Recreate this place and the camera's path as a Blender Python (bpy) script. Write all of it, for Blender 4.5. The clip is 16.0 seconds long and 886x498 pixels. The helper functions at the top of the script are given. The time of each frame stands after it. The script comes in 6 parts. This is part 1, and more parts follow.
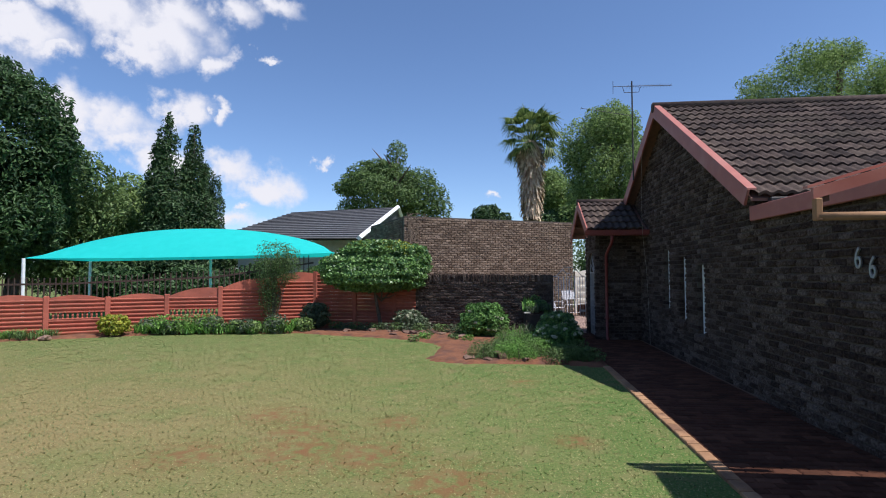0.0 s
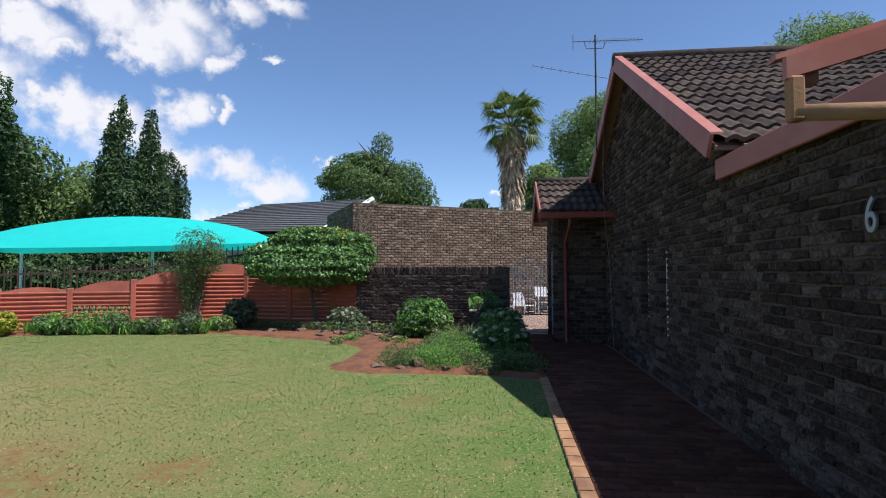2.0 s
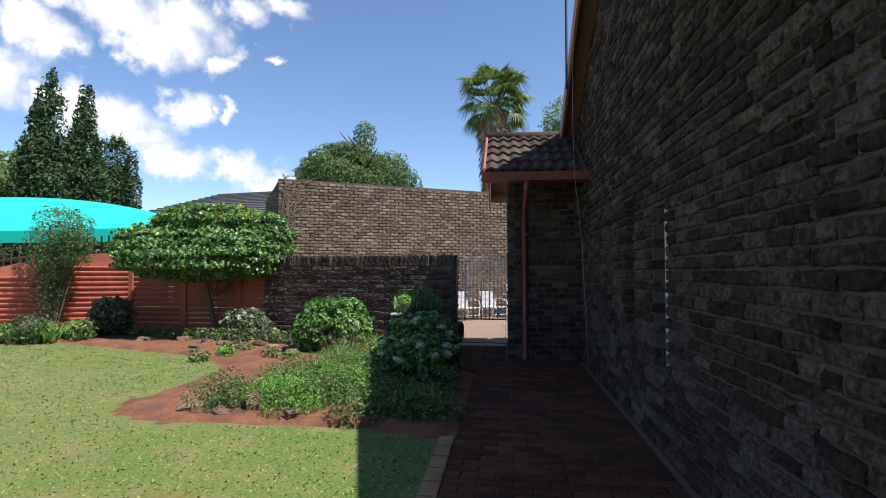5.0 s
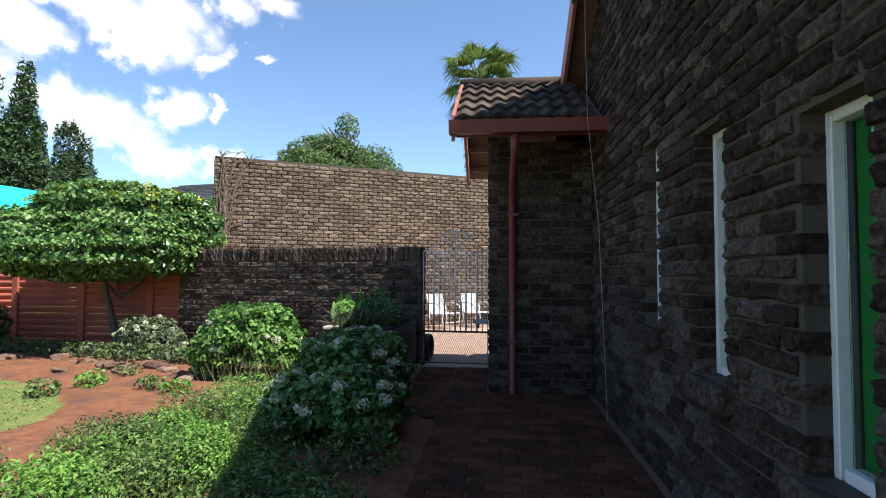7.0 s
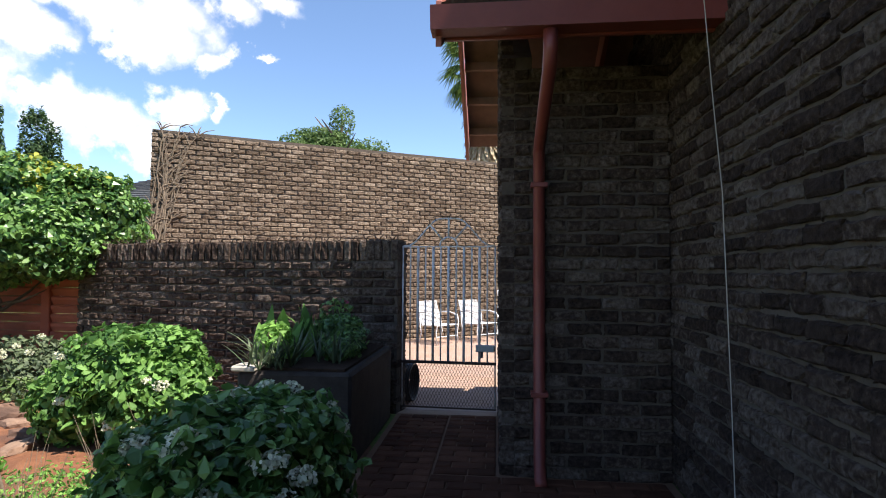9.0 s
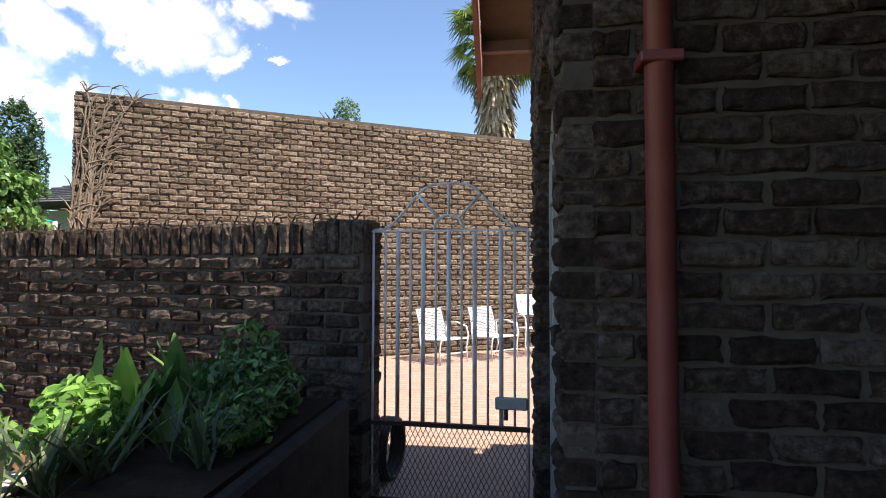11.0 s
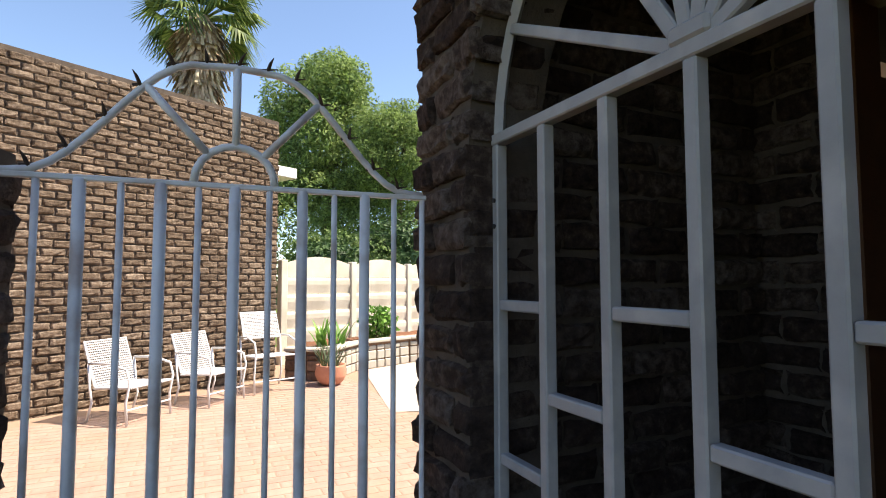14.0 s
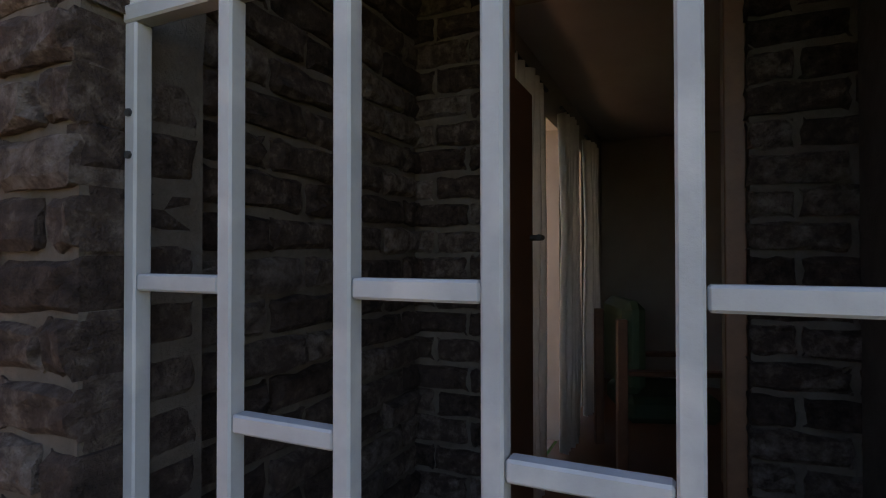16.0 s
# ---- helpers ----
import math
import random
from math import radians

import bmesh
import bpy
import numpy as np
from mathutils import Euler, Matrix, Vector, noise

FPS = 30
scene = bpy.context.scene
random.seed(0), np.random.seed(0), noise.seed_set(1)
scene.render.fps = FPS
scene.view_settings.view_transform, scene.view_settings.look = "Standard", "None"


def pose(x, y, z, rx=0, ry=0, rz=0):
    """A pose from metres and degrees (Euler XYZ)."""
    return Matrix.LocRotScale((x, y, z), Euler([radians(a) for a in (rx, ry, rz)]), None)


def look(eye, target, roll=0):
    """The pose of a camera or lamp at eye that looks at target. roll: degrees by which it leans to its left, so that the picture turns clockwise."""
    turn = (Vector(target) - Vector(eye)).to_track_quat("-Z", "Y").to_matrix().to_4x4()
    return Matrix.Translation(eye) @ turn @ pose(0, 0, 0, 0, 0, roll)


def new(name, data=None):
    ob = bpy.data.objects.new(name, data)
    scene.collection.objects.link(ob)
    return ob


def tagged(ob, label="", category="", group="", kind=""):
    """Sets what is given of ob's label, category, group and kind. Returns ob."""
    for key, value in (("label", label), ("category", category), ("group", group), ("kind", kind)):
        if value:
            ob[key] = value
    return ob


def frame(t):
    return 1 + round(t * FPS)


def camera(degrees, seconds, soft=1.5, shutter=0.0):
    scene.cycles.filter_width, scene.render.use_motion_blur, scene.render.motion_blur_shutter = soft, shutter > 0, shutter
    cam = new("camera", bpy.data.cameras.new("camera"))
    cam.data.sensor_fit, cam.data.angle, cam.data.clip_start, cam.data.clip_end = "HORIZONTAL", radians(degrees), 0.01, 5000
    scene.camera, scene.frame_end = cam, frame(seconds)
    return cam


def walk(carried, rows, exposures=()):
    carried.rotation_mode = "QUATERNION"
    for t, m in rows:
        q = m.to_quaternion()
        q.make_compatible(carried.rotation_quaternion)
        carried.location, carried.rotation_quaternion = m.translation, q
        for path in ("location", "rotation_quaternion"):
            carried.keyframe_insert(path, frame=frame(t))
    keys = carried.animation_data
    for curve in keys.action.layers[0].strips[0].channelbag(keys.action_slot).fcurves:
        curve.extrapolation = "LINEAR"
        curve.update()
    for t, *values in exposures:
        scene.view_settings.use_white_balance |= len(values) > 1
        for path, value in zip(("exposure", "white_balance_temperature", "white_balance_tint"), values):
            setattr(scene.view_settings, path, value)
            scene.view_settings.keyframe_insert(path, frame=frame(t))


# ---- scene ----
cam = camera(79.1, 16.0, 1.05)
METRES, EYE, TILT, LEAN, TURN = 15.2, 1.74, 0.0, 0.0, 6.1
ROWS = [
    (0.0, 0.0, 0.0, 0.0, 0.01, 2.43, 0.2),
    (0.5, 0.0254, 0.0361, -0.0031, 0.33, 2.27, 0.16),
    (1.0, 0.0514, 0.0712, -0.0053, 0.44, 2.27, 0.13),
    (1.5, 0.0782, 0.1041, -0.0093, 0.39, 2.3, 0.09),
    (2.0, 0.1026, 0.1376, -0.0133, 0.29, 2.36, 0.04),
    (2.5, 0.1263, 0.1708, -0.0155, 0.22, 2.37, 0.03),
    (3.0, 0.1436, 0.2061, -0.0178, 0.46, 2.35, -0.02),
    (3.5, 0.1607, 0.2433, -0.0207, 0.54, 2.37, -0.03),
    (4.0, 0.1737, 0.2798, -0.0234, 0.77, 2.38, -0.05),
    (6.5, 0.2143, 0.4763, -0.0282, -0.41, 2.52, -0.23),
    (7.0, 0.2187, 0.515, -0.0291, -0.55, 2.48, -0.25),
    (7.5, 0.2217, 0.5527, -0.0281, -0.58, 2.5, -0.32),
    (8.0, 0.2243, 0.5893, -0.0269, -0.64, 2.53, -0.37),
    (8.5, 0.2274, 0.6257, -0.0258, -0.56, 2.46, -0.33),
    (9.0, 0.2285, 0.6628, -0.0259, -0.43, 2.44, -0.35),
    (11.5, 0.2331, 0.8286, -0.0252, 1.11, 2.45, -0.11),
    (12.0, 0.2288, 0.8555, -0.0242, 1.37, 2.53, -0.09),
    (12.5, 0.225, 0.8785, -0.0236, 0.68, 2.63, -0.06),
    (13.0, 0.2222, 0.8943, -0.0245, -7.17, 3.20, -0.27),
    (13.5, 0.2194, 0.9073, -0.0237, -20.52, 3.08, -0.03),
    (14.0, 0.2204, 0.9169, -0.0241, -30.98, 3.46, 0.05),
    (14.5, 0.2258, 0.9245, -0.0241, -39.91, 3.34, -0.15),
    (15.0, 0.2287, 0.9287, -0.0246, -50.82, 3.23, -0.15),
    (15.5, 0.2305, 0.934, -0.0248, -61.41, 2.38, -0.06),
    (16.0, 0.2308, 0.9388, -0.0252, -71.54, 0.72, 0.07),
]
walk(cam, [(t, pose(0, 0, EYE, TILT, LEAN, TURN) @ pose(METRES * x, METRES * y, METRES * z, 90 + pitch, roll, yaw)) for t, x, y, z, yaw, pitch, roll in ROWS],
     exposures=[(0.0, 0.28, 6050, 15), (2.0, 0.37, 6150, 13), (4.0, 0.52, 6400, 12), (7.0, 1.05, 6600, 9), (9.0, 1.2, 6750, 11), (12.5, 1.3, 7300, 12), (14.5, 1.38, 7600, 13), (16.0, 2.22, 7700, 16)])

# ---- world, sun, exposure ----
SUN_EL, SUN_AZ = 59.8, 111.0      # degrees; azimuth clockwise from +y
sun_way = Vector((math.sin(radians(SUN_AZ)) * math.cos(radians(SUN_EL)), math.cos(radians(SUN_AZ)) * math.cos(radians(SUN_EL)), math.sin(radians(SUN_EL))))
sun = new("sun", bpy.data.lights.new("sun", "SUN"))
sun.data.energy, sun.data.angle, sun.data.color = 5.0, radians(0.5), (1.0, 0.95, 0.87)
sun.matrix_world = look(sun_way * 60, (0, 0, 0))

world = bpy.data.worlds.new("sky")
scene.world = world
world.use_nodes = True
wn, wl = world.node_tree.nodes, world.node_tree.links
wn.clear()


def wnode(kind, **kw):
    n = wn.new(kind)
    for k, v in kw.items():
        setattr(n, k, v)
    return n


sky = wnode("ShaderNodeTexSky", sky_type="NISHITA", sun_disc=False, sun_elevation=radians(SUN_EL), sun_rotation=radians(SUN_AZ), altitude=1500.0, air_density=1.0, dust_density=1.0, ozone_density=2.2)
geo = wnode("ShaderNodeTexCoord")
# cumulus banks: azimuth, elevation and half sizes in degrees
CLOUDS = [(-44.2, 19.7, 3.4, 2.3), (-45.1, 20.9, 2.2, 1.6), (-42.8, 18.6, 1.9, 1.0), (-38.6, 22.8, 5.2, 2.6), (-34.4, 21.4, 4.8, 2.4), (-36.0, 19.7, 3.2, 1.1),
          (-32.5, 23.6, 4.5, 2.8), (-28.5, 24.7, 4.1, 2.0), (-23.9, 25.6, 4.0, 1.7), (-29.2, 20.3, 1.5, 1.5), (-25.0, 21.2, 1.3, 0.5),
          (-42.1, 14.3, 2.4, 2.4), (-40.0, 13.7, 3.7, 2.5), (-37.7, 13.4, 3.3, 2.5), (-36.7, 12.2, 3.6, 1.5), (-32.8, 15.1, 2.4, 1.9), (-29.4, 15.1, 1.1, 1.2)]
CLOUDS += [(-35.1, 11.0, 3.6, 1.6), (-32.3, 10.2, 4.5, 1.6), (-28.5, 10.1, 3.2, 1.9), (-24.5, 8.9, 3.4, 1.8), (-18.6, 10.8, 1.2, 0.7),
           (-1.5, 8.1, 1.3, 0.5), (-26.6, 6.4, 1.7, 0.6), (-27.7, 5.1, 5.0, 1.3), (-34.0, 27.5, 11.0, 2.4), (-47.0, 16.0, 3.0, 3.0)]


def wmath(op, a, b=None, c=None):
    n = wnode("ShaderNodeMath", operation=op)
    for i, v in enumerate((a, b, c)):
        if v is None:
            continue
        if isinstance(v, (int, float)):
            n.inputs[i].default_value = v
        else:
            wl.new(v, n.inputs[i])
    return n.outputs[0]


def wnoise(scale, detail, rough):
    n = wnode("ShaderNodeTexNoise")
    n.inputs["Scale"].default_value, n.inputs["Detail"].default_value, n.inputs["Roughness"].default_value = scale, detail, rough
    wl.new(geo.outputs["Generated"], n.inputs["Vector"])
    return n.outputs["Fac"]


split = wnode("ShaderNodeSeparateXYZ")
wl.new(geo.outputs["Generated"], split.inputs[0])
deg = 180 / math.pi
azimuth = wmath("MULTIPLY", wmath("ARCTAN2", split.outputs["X"], split.outputs["Y"]), deg)
elevation = wmath("MULTIPLY", wmath("ARCSINE", split.outputs["Z"]), deg)
plain = wnode("ShaderNodeCombineXYZ")
wl.new(azimuth, plain.inputs["X"])
wl.new(elevation, plain.inputs["Y"])
curl = wnode("ShaderNodeTexNoise")
curl.inputs["Scale"].default_value, curl.inputs["Detail"].default_value, curl.inputs["Roughness"].default_value = 15.0, 7.0, 0.6
wl.new(geo.outputs["Generated"], curl.inputs["Vector"])
both = wnode("ShaderNodeVectorMath", operation="MULTIPLY_ADD")
both.inputs[1].default_value = (9.0, 6.0, 0.0)
wl.new(curl.outputs["Color"], both.inputs[0])
back = wnode("ShaderNodeVectorMath", operation="SUBTRACT")
back.inputs[1].default_value = (4.5, 3.0, 0.0)
wl.new(plain.outputs[0], back.inputs[0])
wl.new(back.outputs[0], both.inputs[2])
mask = None
for ca, ce, ra, re in CLOUDS:
    off = wnode("ShaderNodeVectorMath", operation="SUBTRACT")
    off.inputs[1].default_value = (ca, ce, 0)
    wl.new(both.outputs[0], off.inputs[0])
    sized = wnode("ShaderNodeVectorMath", operation="MULTIPLY")
    sized.inputs[1].default_value = (1 / ra, 1 / re, 0)
    wl.new(off.outputs[0], sized.inputs[0])
    far = wnode("ShaderNodeVectorMath", operation="LENGTH")
    wl.new(sized.outputs[0], far.inputs[0])
    near_c = wmath("SUBTRACT", 1.0, far.outputs["Value"])
    mask = near_c if mask is None else wmath("SMOOTH_MAX", mask, near_c, 0.25)
billow = wmath("MULTIPLY_ADD", wnoise(8.0, 8.0, 0.55), 1.9, -1.0)
fray = wmath("MULTIPLY_ADD", wnoise(30.0, 5.0, 0.55), 0.9, -0.45)
summed = wmath("ADD", wmath("ADD", mask, billow), fray)
only = wnode("ShaderNodeMapRange", interpolation_type="SMOOTHSTEP")
only.inputs["From Min"].default_value, only.inputs["From Max"].default_value = -0.18, 0.72
wl.new(summed, only.inputs["Value"])
gate_m = wnode("ShaderNodeMapRange", interpolation_type="SMOOTHSTEP")
gate_m.inputs["From Min"].default_value, gate_m.inputs["From Max"].default_value = -1.0, -0.1
wl.new(mask, gate_m.inputs["Value"])
mask = wmath("MULTIPLY", only.outputs[0], gate_m.outputs[0])
tint = wnode("ShaderNodeVectorMath", operation="MULTIPLY")
tint.inputs[1].default_value = (0.97, 1.04, 1.09)
wl.new(sky.outputs[0], tint.inputs[0])
bg_sky, bg_cloud, mixer, out = wnode("ShaderNodeBackground"), wnode("ShaderNodeBackground"), wnode("ShaderNodeMixShader"), wnode("ShaderNodeOutputWorld")
bg_sky.inputs["Strength"].default_value = 0.113
bg_cloud.inputs["Color"].default_value, bg_cloud.inputs["Strength"].default_value = (1.0, 0.985, 0.98, 1), 0.72
wl.new(tint.outputs[0], bg_sky.inputs["Color"])
wl.new(mask, mixer.inputs[0])
wl.new(bg_sky.outputs[0], mixer.inputs[1])
wl.new(bg_cloud.outputs[0], mixer.inputs[2])
wl.new(mixer.outputs[0], out.inputs["Surface"])


# ---- materials ----
def material(name, colors, scale=6.0, rough=0.8, bump=0.2, bump_scale=40.0, random_mix=0.0, metal=0.0, stain=None, stain_scale=1.2, spec=0.4, translucent=0.0, stain_amount=1.0):
    """Noise between colours, at grain and at stain size, with relief; random_mix varies piece by piece."""
    m = bpy.data.materials.new(name)
    m.use_nodes = True
    nt = m.node_tree
    nn, nl = nt.nodes, nt.links
    bsdf = nn["Principled BSDF"]
    geom = nn.new("ShaderNodeNewGeometry")
    grain = nn.new("ShaderNodeTexNoise")
    grain.inputs["Scale"].default_value, grain.inputs["Detail"].default_value, grain.inputs["Roughness"].default_value = scale, 6, 0.65
    nl.new(geom.outputs["Position"], grain.inputs["Vector"])
    ramp = nn.new("ShaderNodeValToRGB")
    el = ramp.color_ramp.elements
    while len(el) < len(colors):
        el.new(0.5)
    for i, c in enumerate(colors):
        el[i].position = 0.25 + 0.5 * i / max(1, len(colors) - 1)
        el[i].color = (*c, 1)
    value = grain.outputs["Fac"]
    if random_mix:
        info = nn.new("ShaderNodeObjectInfo")
        add = nn.new("ShaderNodeMath")
        add.operation = "ADD"
        nl.new(info.outputs["Random"], add.inputs[0])
        nl.new(geom.outputs["Random Per Island"], add.inputs[1])
        fr = nn.new("ShaderNodeMath")
        fr.operation = "FRACT"
        nl.new(add.outputs[0], fr.inputs[0])
        mx = nn.new("ShaderNodeMapRange")
        mx.inputs["To Min"].default_value, mx.inputs["To Max"].default_value = 0.5 - random_mix * 0.5, 0.5 + random_mix * 0.5
        nl.new(fr.outputs[0], mx.inputs["Value"])
        ad2 = nn.new("ShaderNodeMath")
        ad2.operation = "ADD"
        nl.new(grain.outputs["Fac"], ad2.inputs[0])
        nl.new(mx.outputs[0], ad2.inputs[1])
        sb = nn.new("ShaderNodeMath")
        sb.operation = "SUBTRACT"
        sb.inputs[1].default_value = 0.5
        nl.new(ad2.outputs[0], sb.inputs[0])
        value = sb.outputs[0]
    nl.new(value, ramp.inputs["Fac"])
    color = ramp.outputs["Color"]
    if stain:
        st = nn.new("ShaderNodeTexNoise")
        st.inputs["Scale"].default_value, st.inputs["Detail"].default_value = stain_scale, 5
        nl.new(geom.outputs["Position"], st.inputs["Vector"])
        sr = nn.new("ShaderNodeMapRange")
        sr.inputs["From Min"].default_value, sr.inputs["From Max"].default_value = 0.48, 0.68
        sr.inputs["To Max"].default_value = stain_amount
        nl.new(st.outputs["Fac"], sr.inputs["Value"])
        mc = nn.new("ShaderNodeMix")
        mc.data_type = "RGBA"
        nl.new(sr.outputs[0], mc.inputs["Factor"])
        nl.new(color, mc.inputs["A"])
        mc.inputs["B"].default_value = (*stain, 1)
        color = mc.outputs["Result"]
    nl.new(color, bsdf.inputs["Base Color"])
    rr = nn.new("ShaderNodeMapRange")
    rr.inputs["To Min"].default_value, rr.inputs["To Max"].default_value = max(0.02, rough - 0.12), min(1.0, rough + 0.12)
    nl.new(grain.outputs["Fac"], rr.inputs["Value"])
    nl.new(rr.outputs[0], bsdf.inputs["Roughness"])
    bsdf.inputs["Metallic"].default_value = metal
    bsdf.inputs["Specular IOR Level"].default_value = spec
    if bump:
        fine = nn.new("ShaderNodeTexNoise")
        fine.inputs["Scale"].default_value, fine.inputs["Detail"].default_value, fine.inputs["Roughness"].default_value = bump_scale, 5, 0.7
        nl.new(geom.outputs["Position"], fine.inputs["Vector"])
        bp = nn.new("ShaderNodeBump")
        bp.inputs["Strength"].default_value, bp.inputs["Distance"].default_value = bump, 0.02
        nl.new(fine.outputs["Fac"], bp.inputs["Height"])
        nl.new(bp.outputs[0], bsdf.inputs["Normal"])
    if translucent:
        tr = nn.new("ShaderNodeBsdfTranslucent")
        nl.new(color, tr.inputs["Color"])
        ms = nn.new("ShaderNodeMixShader")
        ms.inputs[0].default_value = translucent
        nl.new(bsdf.outputs[0], ms.inputs[1])
        nl.new(tr.outputs[0], ms.inputs[2])
        nl.new(ms.outputs[0], nn["Material Output"].inputs["Surface"])
    return m


M_BRICK = material("clinker_brick", [(0.022, 0.015, 0.013), (0.074, 0.050, 0.040), (0.20, 0.158, 0.132)], 30, 0.92, 1.0, 75, 0.3, stain=(0.055, 0.038, 0.032), stain_scale=2.2, stain_amount=0.5, spec=0.1)
# paler copy of the brick, standing in for sun on the tall wall
M_SUNLITBUFF = material("sunlit_buff_brick", [(0.068, 0.048, 0.034), (0.182, 0.134, 0.098), (0.33, 0.258, 0.196)], 26, 0.92, 1.0, 70, 0.25, stain=(0.122, 0.088, 0.064), stain_scale=1.6, stain_amount=0.6, spec=0.1)
M_MORTAR = material("brown_mortar", [(0.075, 0.058, 0.047), (0.135, 0.110, 0.090)], 14, 0.95, 0.5, 90, spec=0.1)
M_TILE = material("concrete_roof_tile", [(0.034, 0.025, 0.022), (0.070, 0.050, 0.042), (0.115, 0.084, 0.068)], 8, 0.85, 0.5, 60, 0.45, stain=(0.10, 0.080, 0.058), stain_scale=1.3, stain_amount=0.5, spec=0.15)
M_FARTILE = material("grey_roof_tile", [(0.065, 0.065, 0.07), (0.125, 0.125, 0.13)], 4, 0.8, 0.2, 30, 0.3)
M_REDPAINT = material("oxide_red_paint", [(0.324, 0.1035, 0.0765), (0.396, 0.144, 0.108)], 5, 0.55, 0.03, 50, stain=(0.405, 0.198, 0.153), stain_scale=2.5, stain_amount=0.5)
M_PIPE = material("dark_red_gutter_paint", [(0.17, 0.035, 0.03), (0.22, 0.055, 0.045)], 6, 0.45, 0.08, 50)
M_FENCE = material("red_precast_concrete", [(0.3588, 0.0897, 0.0546), (0.4524, 0.1287, 0.0819)], 7, 0.85, 0.3, 60, 0.25, stain=(0.234, 0.078, 0.0546), stain_scale=1.7, stain_amount=0.6)
M_CREAM = material("cream_precast_concrete", [(0.561, 0.51, 0.425), (0.663, 0.6205, 0.5355)], 6, 0.85, 0.25, 60, 0.2, stain=(0.425, 0.374, 0.2975), stain_scale=1.6, stain_amount=0.6)
M_SOIL = material("red_soil", [(0.099, 0.0378, 0.018), (0.185, 0.0738, 0.035), (0.25, 0.108, 0.053)], 11, 0.97, 0.9, 35, stain=(0.108, 0.0495, 0.0315), stain_scale=3.0)
M_PAVER = material("brown_paving_brick", [(0.058, 0.024, 0.014), (0.090, 0.037, 0.022), (0.125, 0.055, 0.033)], 7, 0.9, 0.4, 70, 0.5, stain=(0.062, 0.027, 0.017), stain_scale=1.5, stain_amount=0.6, spec=0.12)
M_EDGE = material("yellow_edging_brick", [(0.29, 0.155, 0.075), (0.37, 0.215, 0.112)], 8, 0.85, 0.3, 70, 0.4, stain=(0.19, 0.10, 0.055), stain_scale=3)
M_COURT = material("tan_courtyard_paver", [(0.27, 0.178, 0.140), (0.325, 0.222, 0.178), (0.37, 0.262, 0.214)], 5, 0.9, 0.2, 60, 0.12, stain=(0.336, 0.208, 0.136), stain_scale=1.2, stain_amount=0.5)
M_COURTJOINT = material("tan_sand_joint", [(0.272, 0.18, 0.128), (0.336, 0.228, 0.164)], 18, 0.95, 0.3, 90)
M_JOINT = material("sand_joint", [(0.13, 0.072, 0.045), (0.20, 0.115, 0.072)], 18, 0.95, 0.3, 90)
M_PALECONC = material("pale_concrete", [(0.368, 0.328, 0.28), (0.44, 0.4, 0.344)], 4, 0.85, 0.2, 50, stain=(0.4, 0.368, 0.32), stain_scale=1.4)
M_STONE = material("brown_rock", [(0.075, 0.042, 0.030), (0.165, 0.095, 0.066), (0.27, 0.175, 0.122)], 8, 0.9, 0.7, 30, 0.4)
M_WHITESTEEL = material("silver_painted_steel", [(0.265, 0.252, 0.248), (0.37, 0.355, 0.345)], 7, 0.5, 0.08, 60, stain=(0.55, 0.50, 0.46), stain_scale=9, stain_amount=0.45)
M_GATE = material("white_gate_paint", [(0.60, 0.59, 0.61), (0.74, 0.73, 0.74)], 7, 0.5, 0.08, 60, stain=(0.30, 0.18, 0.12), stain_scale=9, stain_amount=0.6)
M_DARKSOIL = material("dark_potting_soil", [(0.02, 0.013, 0.010), (0.06, 0.038, 0.027)], 14, 0.97, 0.9, 40, spec=0.1)
M_DARKSTONE = material("dark_planter_stone", [(0.02, 0.017, 0.016), (0.06, 0.05, 0.045)], 9, 0.85, 0.5, 40, spec=0.15)
M_RUST = material("rusty_spike_steel", [(0.03, 0.022, 0.018), (0.09, 0.05, 0.035)], 20, 0.8, 0.3, 90)
M_DARKSTEEL = material("black_steel", [(0.02, 0.02, 0.02), (0.045, 0.04, 0.04)], 12, 0.55, 0.1, 70)
M_GALV = material("galvanised_steel", [(0.30, 0.31, 0.32), (0.45, 0.46, 0.47)], 10, 0.45, 0.1, 60, metal=0.7)
M_FRAME = material("white_window_paint", [(0.72, 0.73, 0.74), (0.80, 0.80, 0.80)], 6, 0.5, 0.08, 50, stain=(0.55, 0.53, 0.5), stain_scale=6, stain_amount=0.5)
M_NET = material("turquoise_shade_net", [(0.014, 0.60, 0.55), (0.03, 0.68, 0.63)], 3, 0.75, 0.15, 300, translucent=0.35)
M_PLASTIC = material("white_chair_plastic", [(0.646, 0.646, 0.663), (0.697, 0.697, 0.7055)], 9, 0.5, 0.05, 60)
M_TERRA = material("terracotta", [(0.45, 0.19, 0.12), (0.55, 0.26, 0.17)], 8, 0.85, 0.25, 60)
M_WOOD = material("brown_varnished_wood", [(0.12, 0.05, 0.025), (0.20, 0.09, 0.045)], 14, 0.5, 0.15, 60)
M_ROOFWOOD = material("weathered_board", [(0.16, 0.085, 0.065), (0.24, 0.13, 0.10)], 10, 0.75, 0.25, 60)
# stands in for the green garden mirrored in the window glass
M_GREENREFLECT = material("green_reflection", [(0.02, 0.26, 0.05), (0.03, 0.32, 0.07)], 9, 0.8, 0.1, 80)
M_CURTAIN = material("pale_curtain", [(0.60, 0.57, 0.53), (0.70, 0.67, 0.63)], 20, 0.95, 0.2, 200, translucent=0.35)
M_PLASTER = material("interior_plaster", [(0.30, 0.26, 0.22), (0.36, 0.32, 0.27)], 3, 0.9, 0.1, 40)
